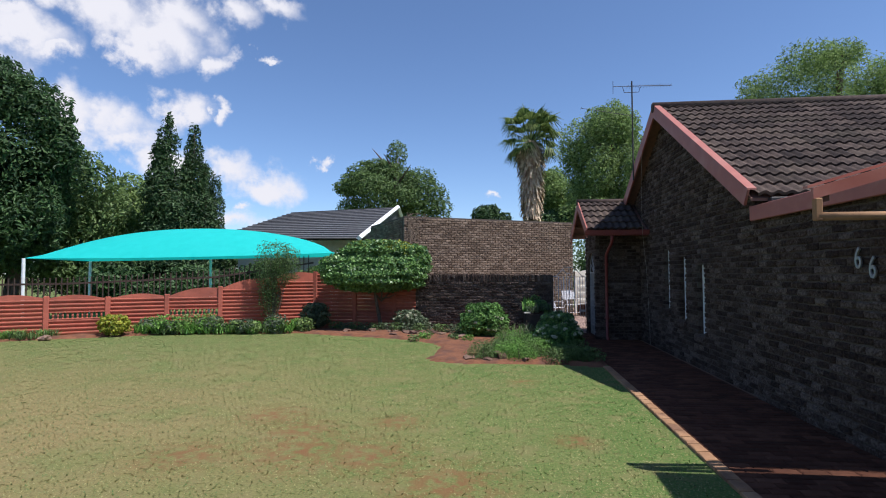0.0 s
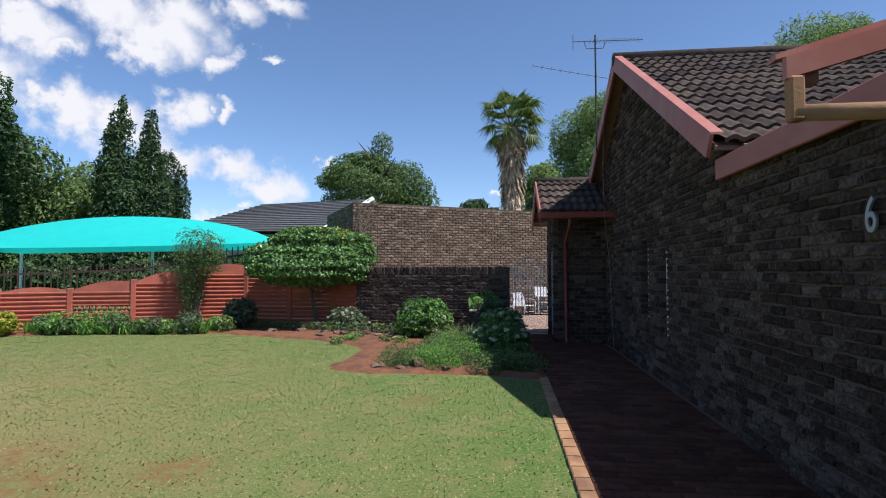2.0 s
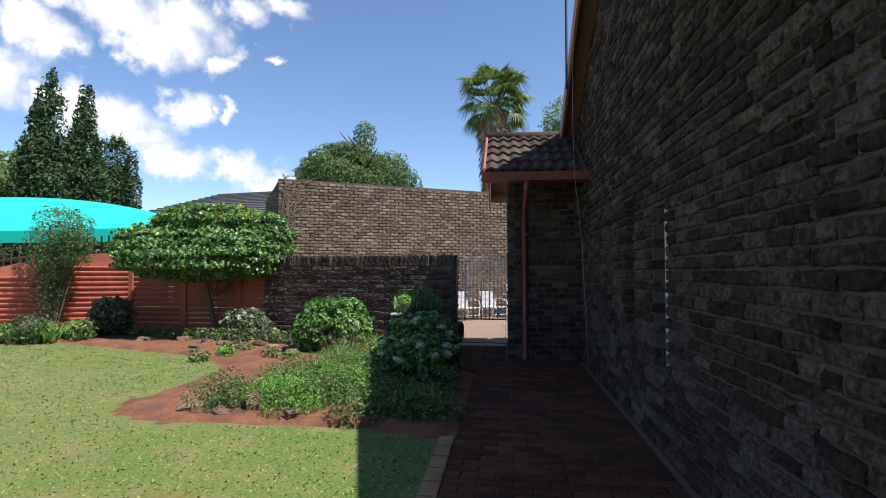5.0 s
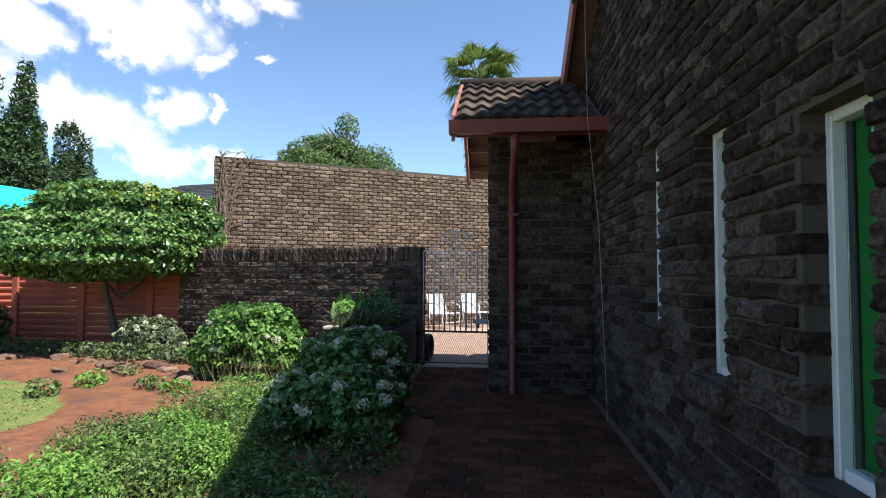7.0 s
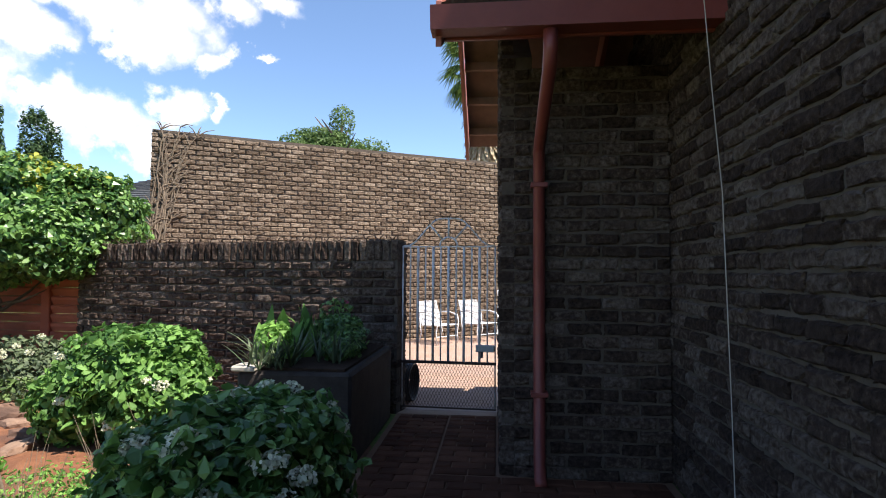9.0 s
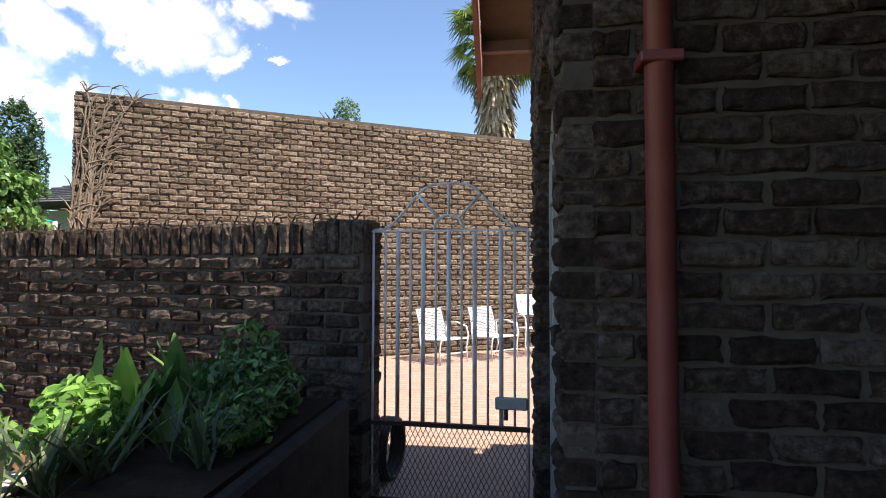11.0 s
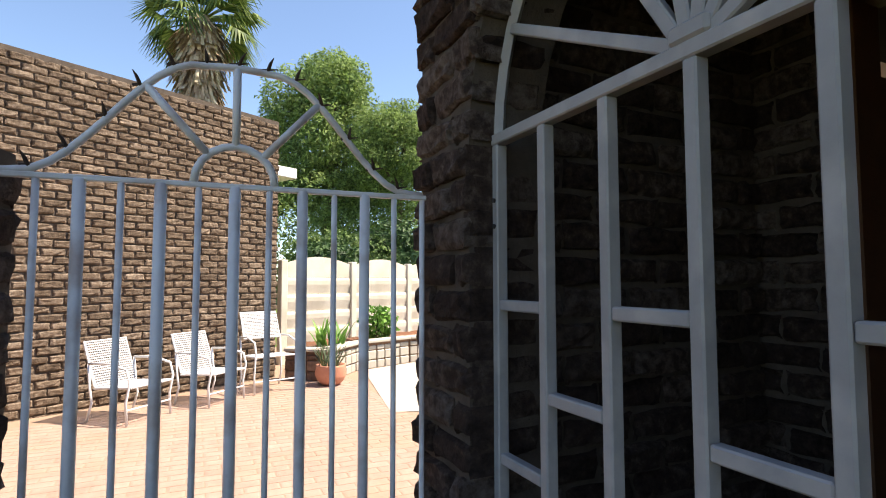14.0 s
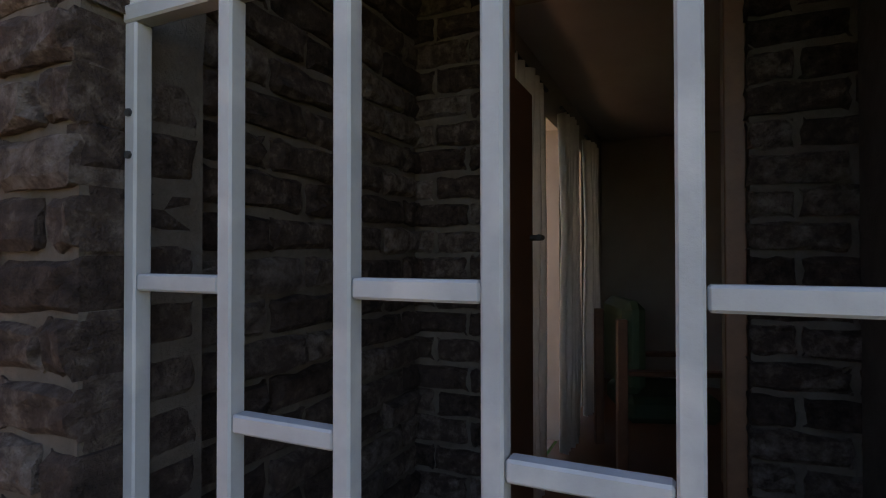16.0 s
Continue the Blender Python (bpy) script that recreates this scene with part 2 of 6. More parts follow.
M_BARK = material("grey_brown_bark", [(0.07, 0.05, 0.038), (0.17, 0.13, 0.10)], 12, 0.95, 0.8, 25)
M_PALMSKIRT = material("dry_palm_thatch", [(0.28, 0.19, 0.12), (0.56, 0.44, 0.30)], 9, 0.95, 0.4, 60, 0.6)
M_TWIG = material("dry_twig", [(0.13, 0.098, 0.070), (0.235, 0.18, 0.13)], 20, 0.95, 0.3, 80)


def leaf_material(name, dark, light, tr=0.3, rough=0.55, spec=0.3):
    mid = tuple((a + b) / 2 for a, b in zip(dark, light))
    return material(name, [dark, mid, light], 2.5, rough, 0, 40, 0.8, spec=spec, translucent=tr)


L_DARK = leaf_material("dark_green_leaf", (0.022, 0.052, 0.018), (0.075, 0.14, 0.045), 0.25)
L_CONIFER = leaf_material("conifer_needles", (0.026, 0.056, 0.02), (0.08, 0.14, 0.05), 0.2)
L_MID = leaf_material("mid_green_leaf", (0.055, 0.10, 0.03), (0.165, 0.25, 0.08), 0.35)
L_BRIGHT = leaf_material("bright_green_leaf", (0.07475, 0.184, 0.0322), (0.2185, 0.414, 0.08625), 0.38)
L_BUSH = leaf_material("fresh_green_leaf", (0.045, 0.115, 0.024), (0.165, 0.32, 0.075), 0.3)
L_YELLOW = leaf_material("yellow_green_leaf", (0.16, 0.20, 0.02), (0.42, 0.42, 0.05), 0.35)
L_HEDGE = leaf_material("hedge_leaf", (0.035, 0.10, 0.022), (0.16, 0.29, 0.07), 0.25, 0.4, 0.5)
L_GREY = leaf_material("grey_green_leaf", (0.05, 0.075, 0.04), (0.13, 0.17, 0.09), 0.25)
L_PALM = leaf_material("palm_frond", (0.04, 0.08, 0.02), (0.19, 0.25, 0.07), 0.3)
L_WILLOW = leaf_material("feathery_green_leaf", (0.10, 0.16, 0.05), (0.29, 0.40, 0.13), 0.45)
M_PETAL = material("white_petal", [(0.50, 0.52, 0.36), (0.70, 0.70, 0.54)], 20, 0.7, 0, 40, 0.3, translucent=0.25)
M_PINK = material("pink_petal", [(0.55, 0.06, 0.18), (0.75, 0.12, 0.28)], 20, 0.7, 0, 40, 0.3)
L_GRASS = leaf_material("lawn_grass_blade", (0.046, 0.112, 0.020), (0.30, 0.27, 0.110), 0.0)

M_GLASS = bpy.data.materials.new("window_glass")
M_GLASS.use_nodes = True
gb = M_GLASS.node_tree.nodes["Principled BSDF"]
gb.inputs["Base Color"].default_value = (0.75, 0.85, 0.80, 1)
gb.inputs["Roughness"].default_value = 0.02
gb.inputs["Transmission Weight"].default_value = 1.0
gb.inputs["IOR"].default_value = 1.5


# worn bare spots in the lawn: place and size
BARE = [(-1.95, 5.15, 0.40), (-1.30, 5.05, 0.36), (-2.75, 6.35, 0.30), (-0.45, 4.45, 0.36), (-2.2, 5.8, 0.3), (0.75, 5.7, 0.16), (-1.2, 6.2, 0.22), (-3.0, 4.9, 0.3), (0.35, 8.6, 0.14)]


def lawn_material():
    m = bpy.data.materials.new("mown_lawn")
    m.use_nodes = True
    nn, nl = m.node_tree.nodes, m.node_tree.links
    b = nn["Principled BSDF"]
    g = nn.new("ShaderNodeNewGeometry")

    def noisy(scale, detail, lo, hi):
        n = nn.new("ShaderNodeTexNoise")
        n.inputs["Scale"].default_value, n.inputs["Detail"].default_value, n.inputs["Roughness"].default_value = scale, detail, 0.65
        nl.new(g.outputs["Position"], n.inputs["Vector"])
        r = nn.new("ShaderNodeMapRange")
        r.inputs["From Min"].default_value, r.inputs["From Max"].default_value = lo, hi
        nl.new(n.outputs["Fac"], r.inputs["Value"])
        return r.outputs[0]

    def mix(f, a, c):
        x = nn.new("ShaderNodeMix")
        x.data_type = "RGBA"
        nl.new(f, x.inputs["Factor"])
        for v, k in ((a, "A"), (c, "B")):
            if isinstance(v, tuple):
                x.inputs[k].default_value = (*v, 1)
            else:
                nl.new(v, x.inputs[k])
        return x.outputs["Result"]
    c = mix(noisy(1.1, 5, 0.35, 0.65), (0.055, 0.145, 0.026), (0.096, 0.165, 0.040))
    # drier and strawier away from the path and the bed
    dry = nn.new("ShaderNodeSeparateXYZ")
    nl.new(g.outputs["Position"], dry.inputs[0])
    west = nn.new("ShaderNodeMapRange")
    west.inputs["From Min"].default_value, west.inputs["From Max"].default_value = 1.6, -4.5
    west.inputs["To Min"].default_value, west.inputs["To Max"].default_value = 0.12, 1.0
    nl.new(dry.outputs["X"], west.inputs["Value"])
    thin = nn.new("ShaderNodeMath")
    thin.operation = "MULTIPLY"
    nl.new(noisy(0.9, 8, 0.20, 0.52), thin.inputs[0])
    south = nn.new("ShaderNodeMapRange")
    south.inputs["From Min"].default_value, south.inputs["From Max"].default_value = 13.0, 6.0
    south.inputs["To Min"].default_value = 0.25
    nl.new(dry.outputs["Y"], south.inputs["Value"])
    parched = nn.new("ShaderNodeMath")
    parched.operation = "MULTIPLY"
    nl.new(west.outputs[0], parched.inputs[0])
    nl.new(south.outputs[0], parched.inputs[1])
    nl.new(parched.outputs[0], thin.inputs[1])
    c = mix(thin.outputs[0], c, (0.248, 0.190, 0.082))
    c = mix(noisy(34, 8, 0.49, 0.70), c, (0.255, 0.218, 0.092))
    c = mix(noisy(44, 9, 0.48, 0.72), c, (0.036, 0.052, 0.016))
    c = mix(noisy(2.6, 9, 0.50, 0.72), c, (0.20, 0.168, 0.074))
    # worn patches of bare soil, mostly where people cut across the lawn
    spot = None
    for sx, sy, sr in BARE:
        d = nn.new("ShaderNodeVectorMath")
        d.operation = "DISTANCE"
        d.inputs[1].default_value = (sx, sy, 0)
        nl.new(g.outputs["Position"], d.inputs[0])
        r = nn.new("ShaderNodeMapRange")
        r.inputs["From Min"].default_value, r.inputs["From Max"].default_value = sr * 2.2, 0.0
        nl.new(d.outputs["Value"], r.inputs["Value"])
        if spot is None:
            spot = r.outputs[0]
        else:
            hi = nn.new("ShaderNodeMath")
            hi.operation = "MAXIMUM"
            nl.new(spot, hi.inputs[0])
            nl.new(r.outputs[0], hi.inputs[1])
            spot = hi.outputs[0]
    bare = nn.new("ShaderNodeMath")
    bare.operation = "MULTIPLY"
    nl.new(noisy(8.0, 12, 0.42, 0.56), bare.inputs[0])
    nl.new(spot, bare.inputs[1])
    c = mix(bare.outputs[0], c, (0.185, 0.090, 0.040))
    nl.new(c, b.inputs["Base Color"])
    b.inputs["Roughness"].default_value = 0.95
    b.inputs["Specular IOR Level"].default_value = 0.15
    f = nn.new("ShaderNodeTexNoise")
    f.inputs["Scale"].default_value, f.inputs["Detail"].default_value, f.inputs["Roughness"].default_value = 55, 6, 0.75
    nl.new(g.outputs["Position"], f.inputs["Vector"])
    bp = nn.new("ShaderNodeBump")
    bp.inputs["Strength"].default_value, bp.inputs["Distance"].default_value = 0.6, 0.015
    nl.new(f.outputs["Fac"], bp.inputs["Height"])
    nl.new(bp.outputs[0], b.inputs["Normal"])
    return m


M_LAWN = lawn_material()


# ---- mesh helpers ----
def link(name, bm, mat, parent=None, label="", smooth=False):
    me = bpy.data.meshes.new(name)
    bmesh.ops.recalc_face_normals(bm, faces=bm.faces)
    bm.to_mesh(me)
    bm.free()
    if mat:
        me.materials.append(mat)
    if smooth:
        for p in me.polygons:
            p.use_smooth = True
    ob = new(name, me)
    if parent:
        ob.parent = parent
    if label:
        ob["label"] = label
    return ob


def part(name, bm, mat, parent, label="", smooth=False):
    return link(name, bm, mat, parent, label, smooth)


def raw(name, verts, faces, mat, parent=None, smooth=False):
    """One mesh from number arrays; all faces have the same corner count."""
    verts, faces = np.asarray(verts, dtype=np.float32), np.asarray(faces, dtype=np.int32)
    me = bpy.data.meshes.new(name)
    n, k = faces.shape
    me.vertices.add(len(verts))
    me.vertices.foreach_set("co", verts.ravel())
    me.loops.add(n * k)
    me.loops.foreach_set("vertex_index", faces.ravel())
    me.polygons.add(n)
    me.polygons.foreach_set("loop_start", np.arange(0, n * k, k, dtype=np.int32))
    me.polygons.foreach_set("loop_total", np.full(n, k, dtype=np.int32))
    me.polygons.foreach_set("use_smooth", np.full(n, smooth))
    me.update(calc_edges=True)
    if mat:
        me.materials.append(mat)
    ob = new(name, me)
    if parent:
        ob.parent = parent
    return ob


def empty(name, m, label, category, group="", kind=""):
    ob = new(name)
    ob.matrix_world = m
    return tagged(ob, label, category, group, kind)


def box(bm, x0, y0, z0, x1, y1, z1, bevel=0.0, m=None):
    r = bmesh.ops.create_cube(bm, size=1.0)
    bmesh.ops.scale(bm, vec=(x1 - x0, y1 - y0, z1 - z0), verts=r["verts"])
    bmesh.ops.translate(bm, vec=((x0 + x1) / 2, (y0 + y1) / 2, (z0 + z1) / 2), verts=r["verts"])
    vs = r["verts"]
    if bevel:
        es = list({e for v in vs for e in v.link_edges})
        g = bmesh.ops.bevel(bm, geom=es, offset=bevel, segments=1, affect="EDGES")
        vs = list({v for f in g["faces"] for v in f.verts} | {v for v in vs if v.is_valid})
    if m:
        bmesh.ops.transform(bm, matrix=m, verts=vs)
    return bm


def boxed(*a, **k):
    return box(bmesh.new(), *a, **k)


def tube(bm, pts, radii, sides=8):
    """A tapered tube along points."""
    pts = [Vector(p) for p in pts]
    if not isinstance(radii, (list, tuple)):
        radii = [radii] * len(pts)
    rings, prev = [], None
    for i, p in enumerate(pts):
        d = (pts[min(i + 1, len(pts) - 1)] - pts[max(i - 1, 0)]).normalized()
        a = prev - d * prev.dot(d) if prev else (Vector((0, 0, 1)).cross(d) if abs(d.z) < 0.95 else Vector((1, 0, 0)).cross(d))
        a = a.normalized()
        b = d.cross(a)
        prev = a
        rings.append([bm.verts.new(p + radii[i] * (a * math.cos(2 * math.pi * k / sides) + b * math.sin(2 * math.pi * k / sides))) for k in range(sides)])
    for r0, r1 in zip(rings, rings[1:]):
        for k in range(sides):
            bm.faces.new((r0[k], r0[(k + 1) % sides], r1[(k + 1) % sides], r1[k]))
    bm.faces.new(rings[0][::-1])
    bm.faces.new(rings[-1])
    return bm


def prism(bm, pts, thick, m=None):
    """A flat polygon (u, v) made solid: u along x, v along z, thickness towards +y."""
    a = [bm.verts.new((u, 0, v)) for u, v in pts]
    b = [bm.verts.new((u, thick, v)) for u, v in pts]
    n = len(pts)
    bm.faces.new(a)
    bm.faces.new(b[::-1])
    for i in range(n):
        bm.faces.new((a[i], b[i], b[(i + 1) % n], a[(i + 1) % n]))
    if m:
        bmesh.ops.transform(bm, matrix=m, verts=a + b)
    return bm


def sheet(bm, outline, holes, thick, front):
    """A wall core with holes: (u, v) to (x, z), from y = front to y = front + thick."""
    edges = []
    for loop in [outline, *holes]:
        vs = [bm.verts.new((u, front, v)) for u, v in loop]
        edges += [bm.edges.new((vs[i], vs[(i + 1) % len(vs)])) for i in range(len(vs))]
    g = bmesh.ops.triangle_fill(bm, use_beauty=True, use_dissolve=False, edges=edges)
    faces = [f for f in g["geom"] if isinstance(f, bmesh.types.BMFace)]
    e = bmesh.ops.extrude_face_region(bm, geom=faces)
    bmesh.ops.translate(bm, vec=(0, thick, 0), verts=[v for v in e["geom"] if isinstance(v, bmesh.types.BMVert)])
    return bm


# ---- bricks ----
def brick_variant(seed, w=0.218, h=0.071, d=0.10, rough=1.0):
    """A rough-faced brick, front towards -y, origin at its front's lower left; a chipped, worn edge all round."""
    rng = np.random.default_rng(seed)
    us, vs = np.array([0, 0.07, 0.36, 0.66, 0.93, 1.0]), np.array([0, 0.17, 0.5, 0.83, 1.0])
    proud, tip, twist = rng.uniform(-0.006, 0.006), rng.uniform(-0.005, 0.005), rng.uniform(-0.005, 0.005)
    verts, faces = [], []
    for j, v in enumerate(vs):
        for i, u in enumerate(us):
            edge = i in (0, 5) or j in (0, 4)
            y = (rng.uniform(0.006, 0.020) if edge else rng.uniform(-0.007, 0.006)) + proud + tip * (v - 0.5) + twist * (u - 0.5)
            du, dv = rng.uniform(-0.006, 0.006), rng.uniform(-0.006, 0.006)
            verts.append((u * w + du * rough, y * rough, v * h + dv * rough))
    for j in range(4):
        for i in range(5):
            a = j * 6 + i
            faces.append((a, a + 1, a + 7, a + 6))
    ring = [i for i in range(6)] + [5 + 6 * j for j in range(1, 5)] + [24 + i for i in range(4, -1, -1)] + [6 * j for j in range(3, 0, -1)]
    n = len(verts)
    for r in ring:
        x, y, z = verts[r]
        verts.append((x, d, z))
    for k in range(len(ring)):
        k2 = (k + 1) % len(ring)
        faces.append((ring[k2], ring[k], n + k, n + k2))
    return np.array(verts), np.array(faces)


BRICKS = [brick_variant(s) for s in range(14)]
SLIPS = [brick_variant(s, d=0.03, rough=0.6) for s in range(14)]
SHARED = {}


def shared_mesh(key, verts, faces, mat):
    if key not in SHARED:
        ob = raw(key[0], verts, faces, mat)
        SHARED[key] = ob.data
        bpy.data.objects.remove(ob)
    return SHARED[key]


def spans(outline, holes, v):
    xs = []
    for loop in [outline, *holes]:
        for (u0, v0), (u1, v1) in zip(loop, loop[1:] + loop[:1]):
            if (v0 <= v) != (v1 <= v):
                xs.append(u0 + (v - v0) * (u1 - u0) / (v1 - v0))
    xs.sort()
    return list(zip(xs[::2], xs[1::2]))


def lay(parent, pieces, m, variants, mat, name, near=None, limit=300):
    """Pieces (x, z, sx, sz, variant, extra turn) on a face: the nearest ones as objects, the rest joined."""
    if near is not None:
        pieces = sorted(pieces, key=lambda p: abs(p[0] - near[0]) + abs(p[1] - near[1]))
    V, F, base = [], [], 0
    for i, (x, z, sx, sz, k, rot) in enumerate(pieces):
        t = Matrix.Translation((x, 0, z)) @ Matrix.Rotation(rot, 4, "Y") @ Matrix.Diagonal((sx, 1, sz, 1))
        if i < limit:
            ob = new(name, shared_mesh((name, mat.name, k, round(float(variants[k][0][:, 1].max()), 3)), *variants[k], mat))
            ob.parent = parent
            ob.matrix_local = m @ t
        else:
            tm = np.array(m @ t)
            vv, ff = variants[k]
            V.append(vv @ tm[:3, :3].T + tm[:3, 3])
            F.append(ff + base)
            base += len(vv)
    if V:
        ob = raw(name + "_courses", np.vstack(V), np.vstack(F), mat, parent)
        ob["kind"] = "stuff"


BRICK_JOBS = []


def brick_wall(name, m, outline, holes, thick, label, seed, near=None, soldier=None, course=0.085, length=0.23, mat=None, joint=0.020):
    """A wall whose front lies at y = 0 of m. Its core is mortar; the bricks are laid at the end of the file."""
    core = link(name, sheet(bmesh.new(), outline, holes, thick - joint, joint), M_MORTAR)
    core.matrix_world = m
    tagged(core, label, "wall", kind="structure")
    rng = random.Random(seed)
    top = max(v for u, v in outline)
    pieces, row, z = [], 0, min(v for u, v in outline) + 0.006
    while z + 0.05 < top:
        if soldier and z > soldier - 0.01:
            for a, b in spans(outline, holes, z + 0.05):
                u = a
                while u + 0.05 < b:
                    pieces.append((u + 0.077 + rng.uniform(-0.004, 0.004), z + rng.uniform(-0.006, 0.006), (top - z) / 0.22, 1.0, rng.randrange(14), -math.pi / 2))
                    u += 0.085
            break
        for a, b in spans(outline, holes, z + 0.036):
            a, b = a - 0.006, b + 0.006
            u = a - (0.115 if row % 2 else 0.0)
            while u < b - 0.03:
                u0, u1 = max(u, a), min(u + length - 0.015, b)
                if u1 - u0 > 0.03:
                    pieces.append((u0 + rng.uniform(-0.003, 0.003), z + rng.uniform(-0.003, 0.003), (u1 - u0) / 0.22, rng.uniform(0.96, 1.04), rng.randrange(14), 0.0))
                u += length
        row, z = row + 1, z + course
    BRICK_JOBS.append((core, pieces, near, mat or M_BRICK))
    return core


# ---- foliage ----
def leaf_cloud(name, blobs, n, size, mat, parent=None, seed=1, fill=0.35, shape=1.0, flat=0.0, droop=0.0):
    """Leaves spread over and inside ellipsoid lobes; each leaf is a folded pair of triangles."""
    rng = np.random.default_rng(seed)
    blobs = np.array(blobs, dtype=float)
    wts = (blobs[:, 3] * blobs[:, 4] + blobs[:, 4] * blobs[:, 5] + blobs[:, 3] * blobs[:, 5])
    pick = rng.choice(len(blobs), n, p=wts / wts.sum())
    d = rng.normal(size=(n, 3))
    d /= np.linalg.norm(d, axis=1)[:, None]
    rad = np.where(rng.random(n) < fill, rng.random(n) ** 0.5, 0.86 + 0.2 * rng.random(n))
    lump = 1 + 0.10 * np.sin(d[:, 0] * 9 + pick) * np.sin(d[:, 1] * 8 + 1.3 * pick) + 0.08 * np.sin(d[:, 2] * 11 + 2.1 * pick)
    c = blobs[pick, :3] + d * blobs[pick, 3:6] * (rad * lump)[:, None]
    nrm = d * 0.8 + rng.normal(size=(n, 3)) * 0.65 + np.array([0, 0, 0.35 + flat])
    nrm /= np.linalg.norm(nrm, axis=1)[:, None]
    a = np.cross(nrm, rng.normal(size=(n, 3)))
    a[:, 2] -= droop
    a /= np.linalg.norm(a, axis=1)[:, None]
    b = np.cross(nrm, a)
    s = size * rng.uniform(0.6, 1.35, n)[:, None]
    fold = nrm * s * 0.18
    side = b * s * 0.5 * shape
    if size < 0.06:      # plants close by: an oval leaf with a pointed tip
        ring = [c - a * s, c - a * s * 0.45 + side * 0.85 + fold * 0.8, c + a * s * 0.3 + side * 0.75 + fold, c + a * s * 1.05 - fold * 0.4, c + a * s * 0.3 - side * 0.75 + fold, c - a * s * 0.45 - side * 0.85 + fold * 0.8]
    else:
        ring = [c - a * s, c + side + fold, c + a * s, c - side + fold]
    verts = np.stack(ring, axis=1).reshape(-1, 3)
    faces = np.arange(len(ring) * n).reshape(-1, len(ring))
    ob = raw(name, verts, faces, mat, parent)
    return ob


def limb_set(bm, base, top, r, seed, count=7, spread=2.0):
    rng = random.Random(seed)
    base, top = Vector(base), Vector(top)
    mid = base.lerp(top, 0.5) + Vector((rng.uniform(-0.2, 0.2), rng.uniform(-0.2, 0.2), 0))
    tube(bm, [base, base.lerp(mid, 0.5), mid, top], [r, r * 0.82, r * 0.6, r * 0.2], 8)
    for i in range(count):
        s = base.lerp(top, rng.uniform(0.35, 0.85))
        ang = rng.uniform(0, 2 * math.pi)
        e = s + Vector((math.cos(ang) * spread, math.sin(ang) * spread, rng.uniform(0.3, 1.0) * spread))
        k = s.lerp(e, 0.5) + Vector((0, 0, rng.uniform(-0.1, 0.3) * spread))
        tube(bm, [s, k, e], [r * 0.38, r * 0.25, r * 0.06], 6)
    return bm


def tree(name, base, blobs, n, size, mat, trunk_r, label, seed, spread=2.0, shape=1.0, fill=0.35, limbs=8, droop=0.0):
    b = Vector(base)
    t = empty(name, Matrix.Translation(b), label, "tree")
    local = [(x - b.x, y - b.y, z - b.z, rx, ry, rz) for x, y, z, rx, ry, rz in blobs]
    top = max(local, key=lambda q: q[2] + q[5])
    part("trunk", limb_set(bmesh.new(), (0, 0, -0.1), (top[0], top[1], top[2] + 0.3 * top[5]), trunk_r, seed, limbs, spread), M_BARK, t)
    leaf_cloud("crown", local, n, size, mat, t, seed, fill, shape, droop=droop)
    return t


def lobes(cx, cy, cz, rx, ry, rz, count, seed, small=0.45):
    """A broken crown: small lobes scattered over one large ellipsoid."""
    rng = random.Random(seed)
    out_l = [(cx, cy, cz, rx * 0.72, ry * 0.72, rz * 0.72)]
    for i in range(count):
        d = Vector((rng.gauss(0, 1), rng.gauss(0, 1), rng.gauss(0.15, 1))).normalized()
        k = small * rng.uniform(0.6, 1.2)
        out_l.append((cx + d.x * rx * 0.72, cy + d.y * ry * 0.72, cz + d.z * rz * 0.72, rx * k, ry * k, rz * k * 0.9))
    return out_l


def bush(name, base, blobs, n, size, mat, label, category="shrub", seed=1, fill=0.3, shape=1.1, flowers=0, flower_mat=None, flower_size=0.05, group="", stems=6):
    b = Vector(base)
    t = empty(name, Matrix.Translation(b), label, category, group)
    rng = random.Random(seed)
    local = [(x - b.x, y - b.y, z - b.z, rx, ry, rz) for x, y, z, rx, ry, rz in blobs]
    for i in range(stems):
        bm = bmesh.new()
        q = rng.choice(local)
        e = Vector((q[0] + rng.uniform(-0.4, 0.4) * q[3], q[1] + rng.uniform(-0.4, 0.4) * q[4], q[2] + 0.5 * q[5]))
        s = Vector((rng.uniform(-0.08, 0.08), rng.uniform(-0.08, 0.08), -0.03))
        tube(bm, [s, s.lerp(e, 0.5) + Vector((rng.uniform(-0.05, 0.05), rng.uniform(-0.05, 0.05), 0)), e], [0.018, 0.012, 0.005], 5)
        part("stem", bm, M_BARK, t)
    leaf_cloud("leaves", local, n, size, mat, t, seed, fill, shape)
    for i in range(flowers):
        q = rng.choice(local)
        d = Vector((rng.gauss(0, 1), rng.gauss(-0.6, 0.8), rng.gauss(0.5, 0.7))).normalized()
        c = Vector((q[0] + d.x * q[3] * 1.02, q[1] + d.y * q[4] * 1.02, q[2] + d.z * q[5] * 1.02))
        f = leaf_cloud("flower_head", [(*c, flower_size, flower_size, flower_size * 0.7)], 90, flower_size * 0.24, flower_mat, t, seed + i, 0.2, 1.6)
    return t


# ---- ground ----
def inside(poly, x, y):
    c = False
    for (x0, y0), (x1, y1) in zip(poly, poly[1:] + poly[:1]):
        if (y0 > y) != (y1 > y) and x < x0 + (y - y0) * (x1 - x0) / (y1 - y0):
            c = not c
    return c


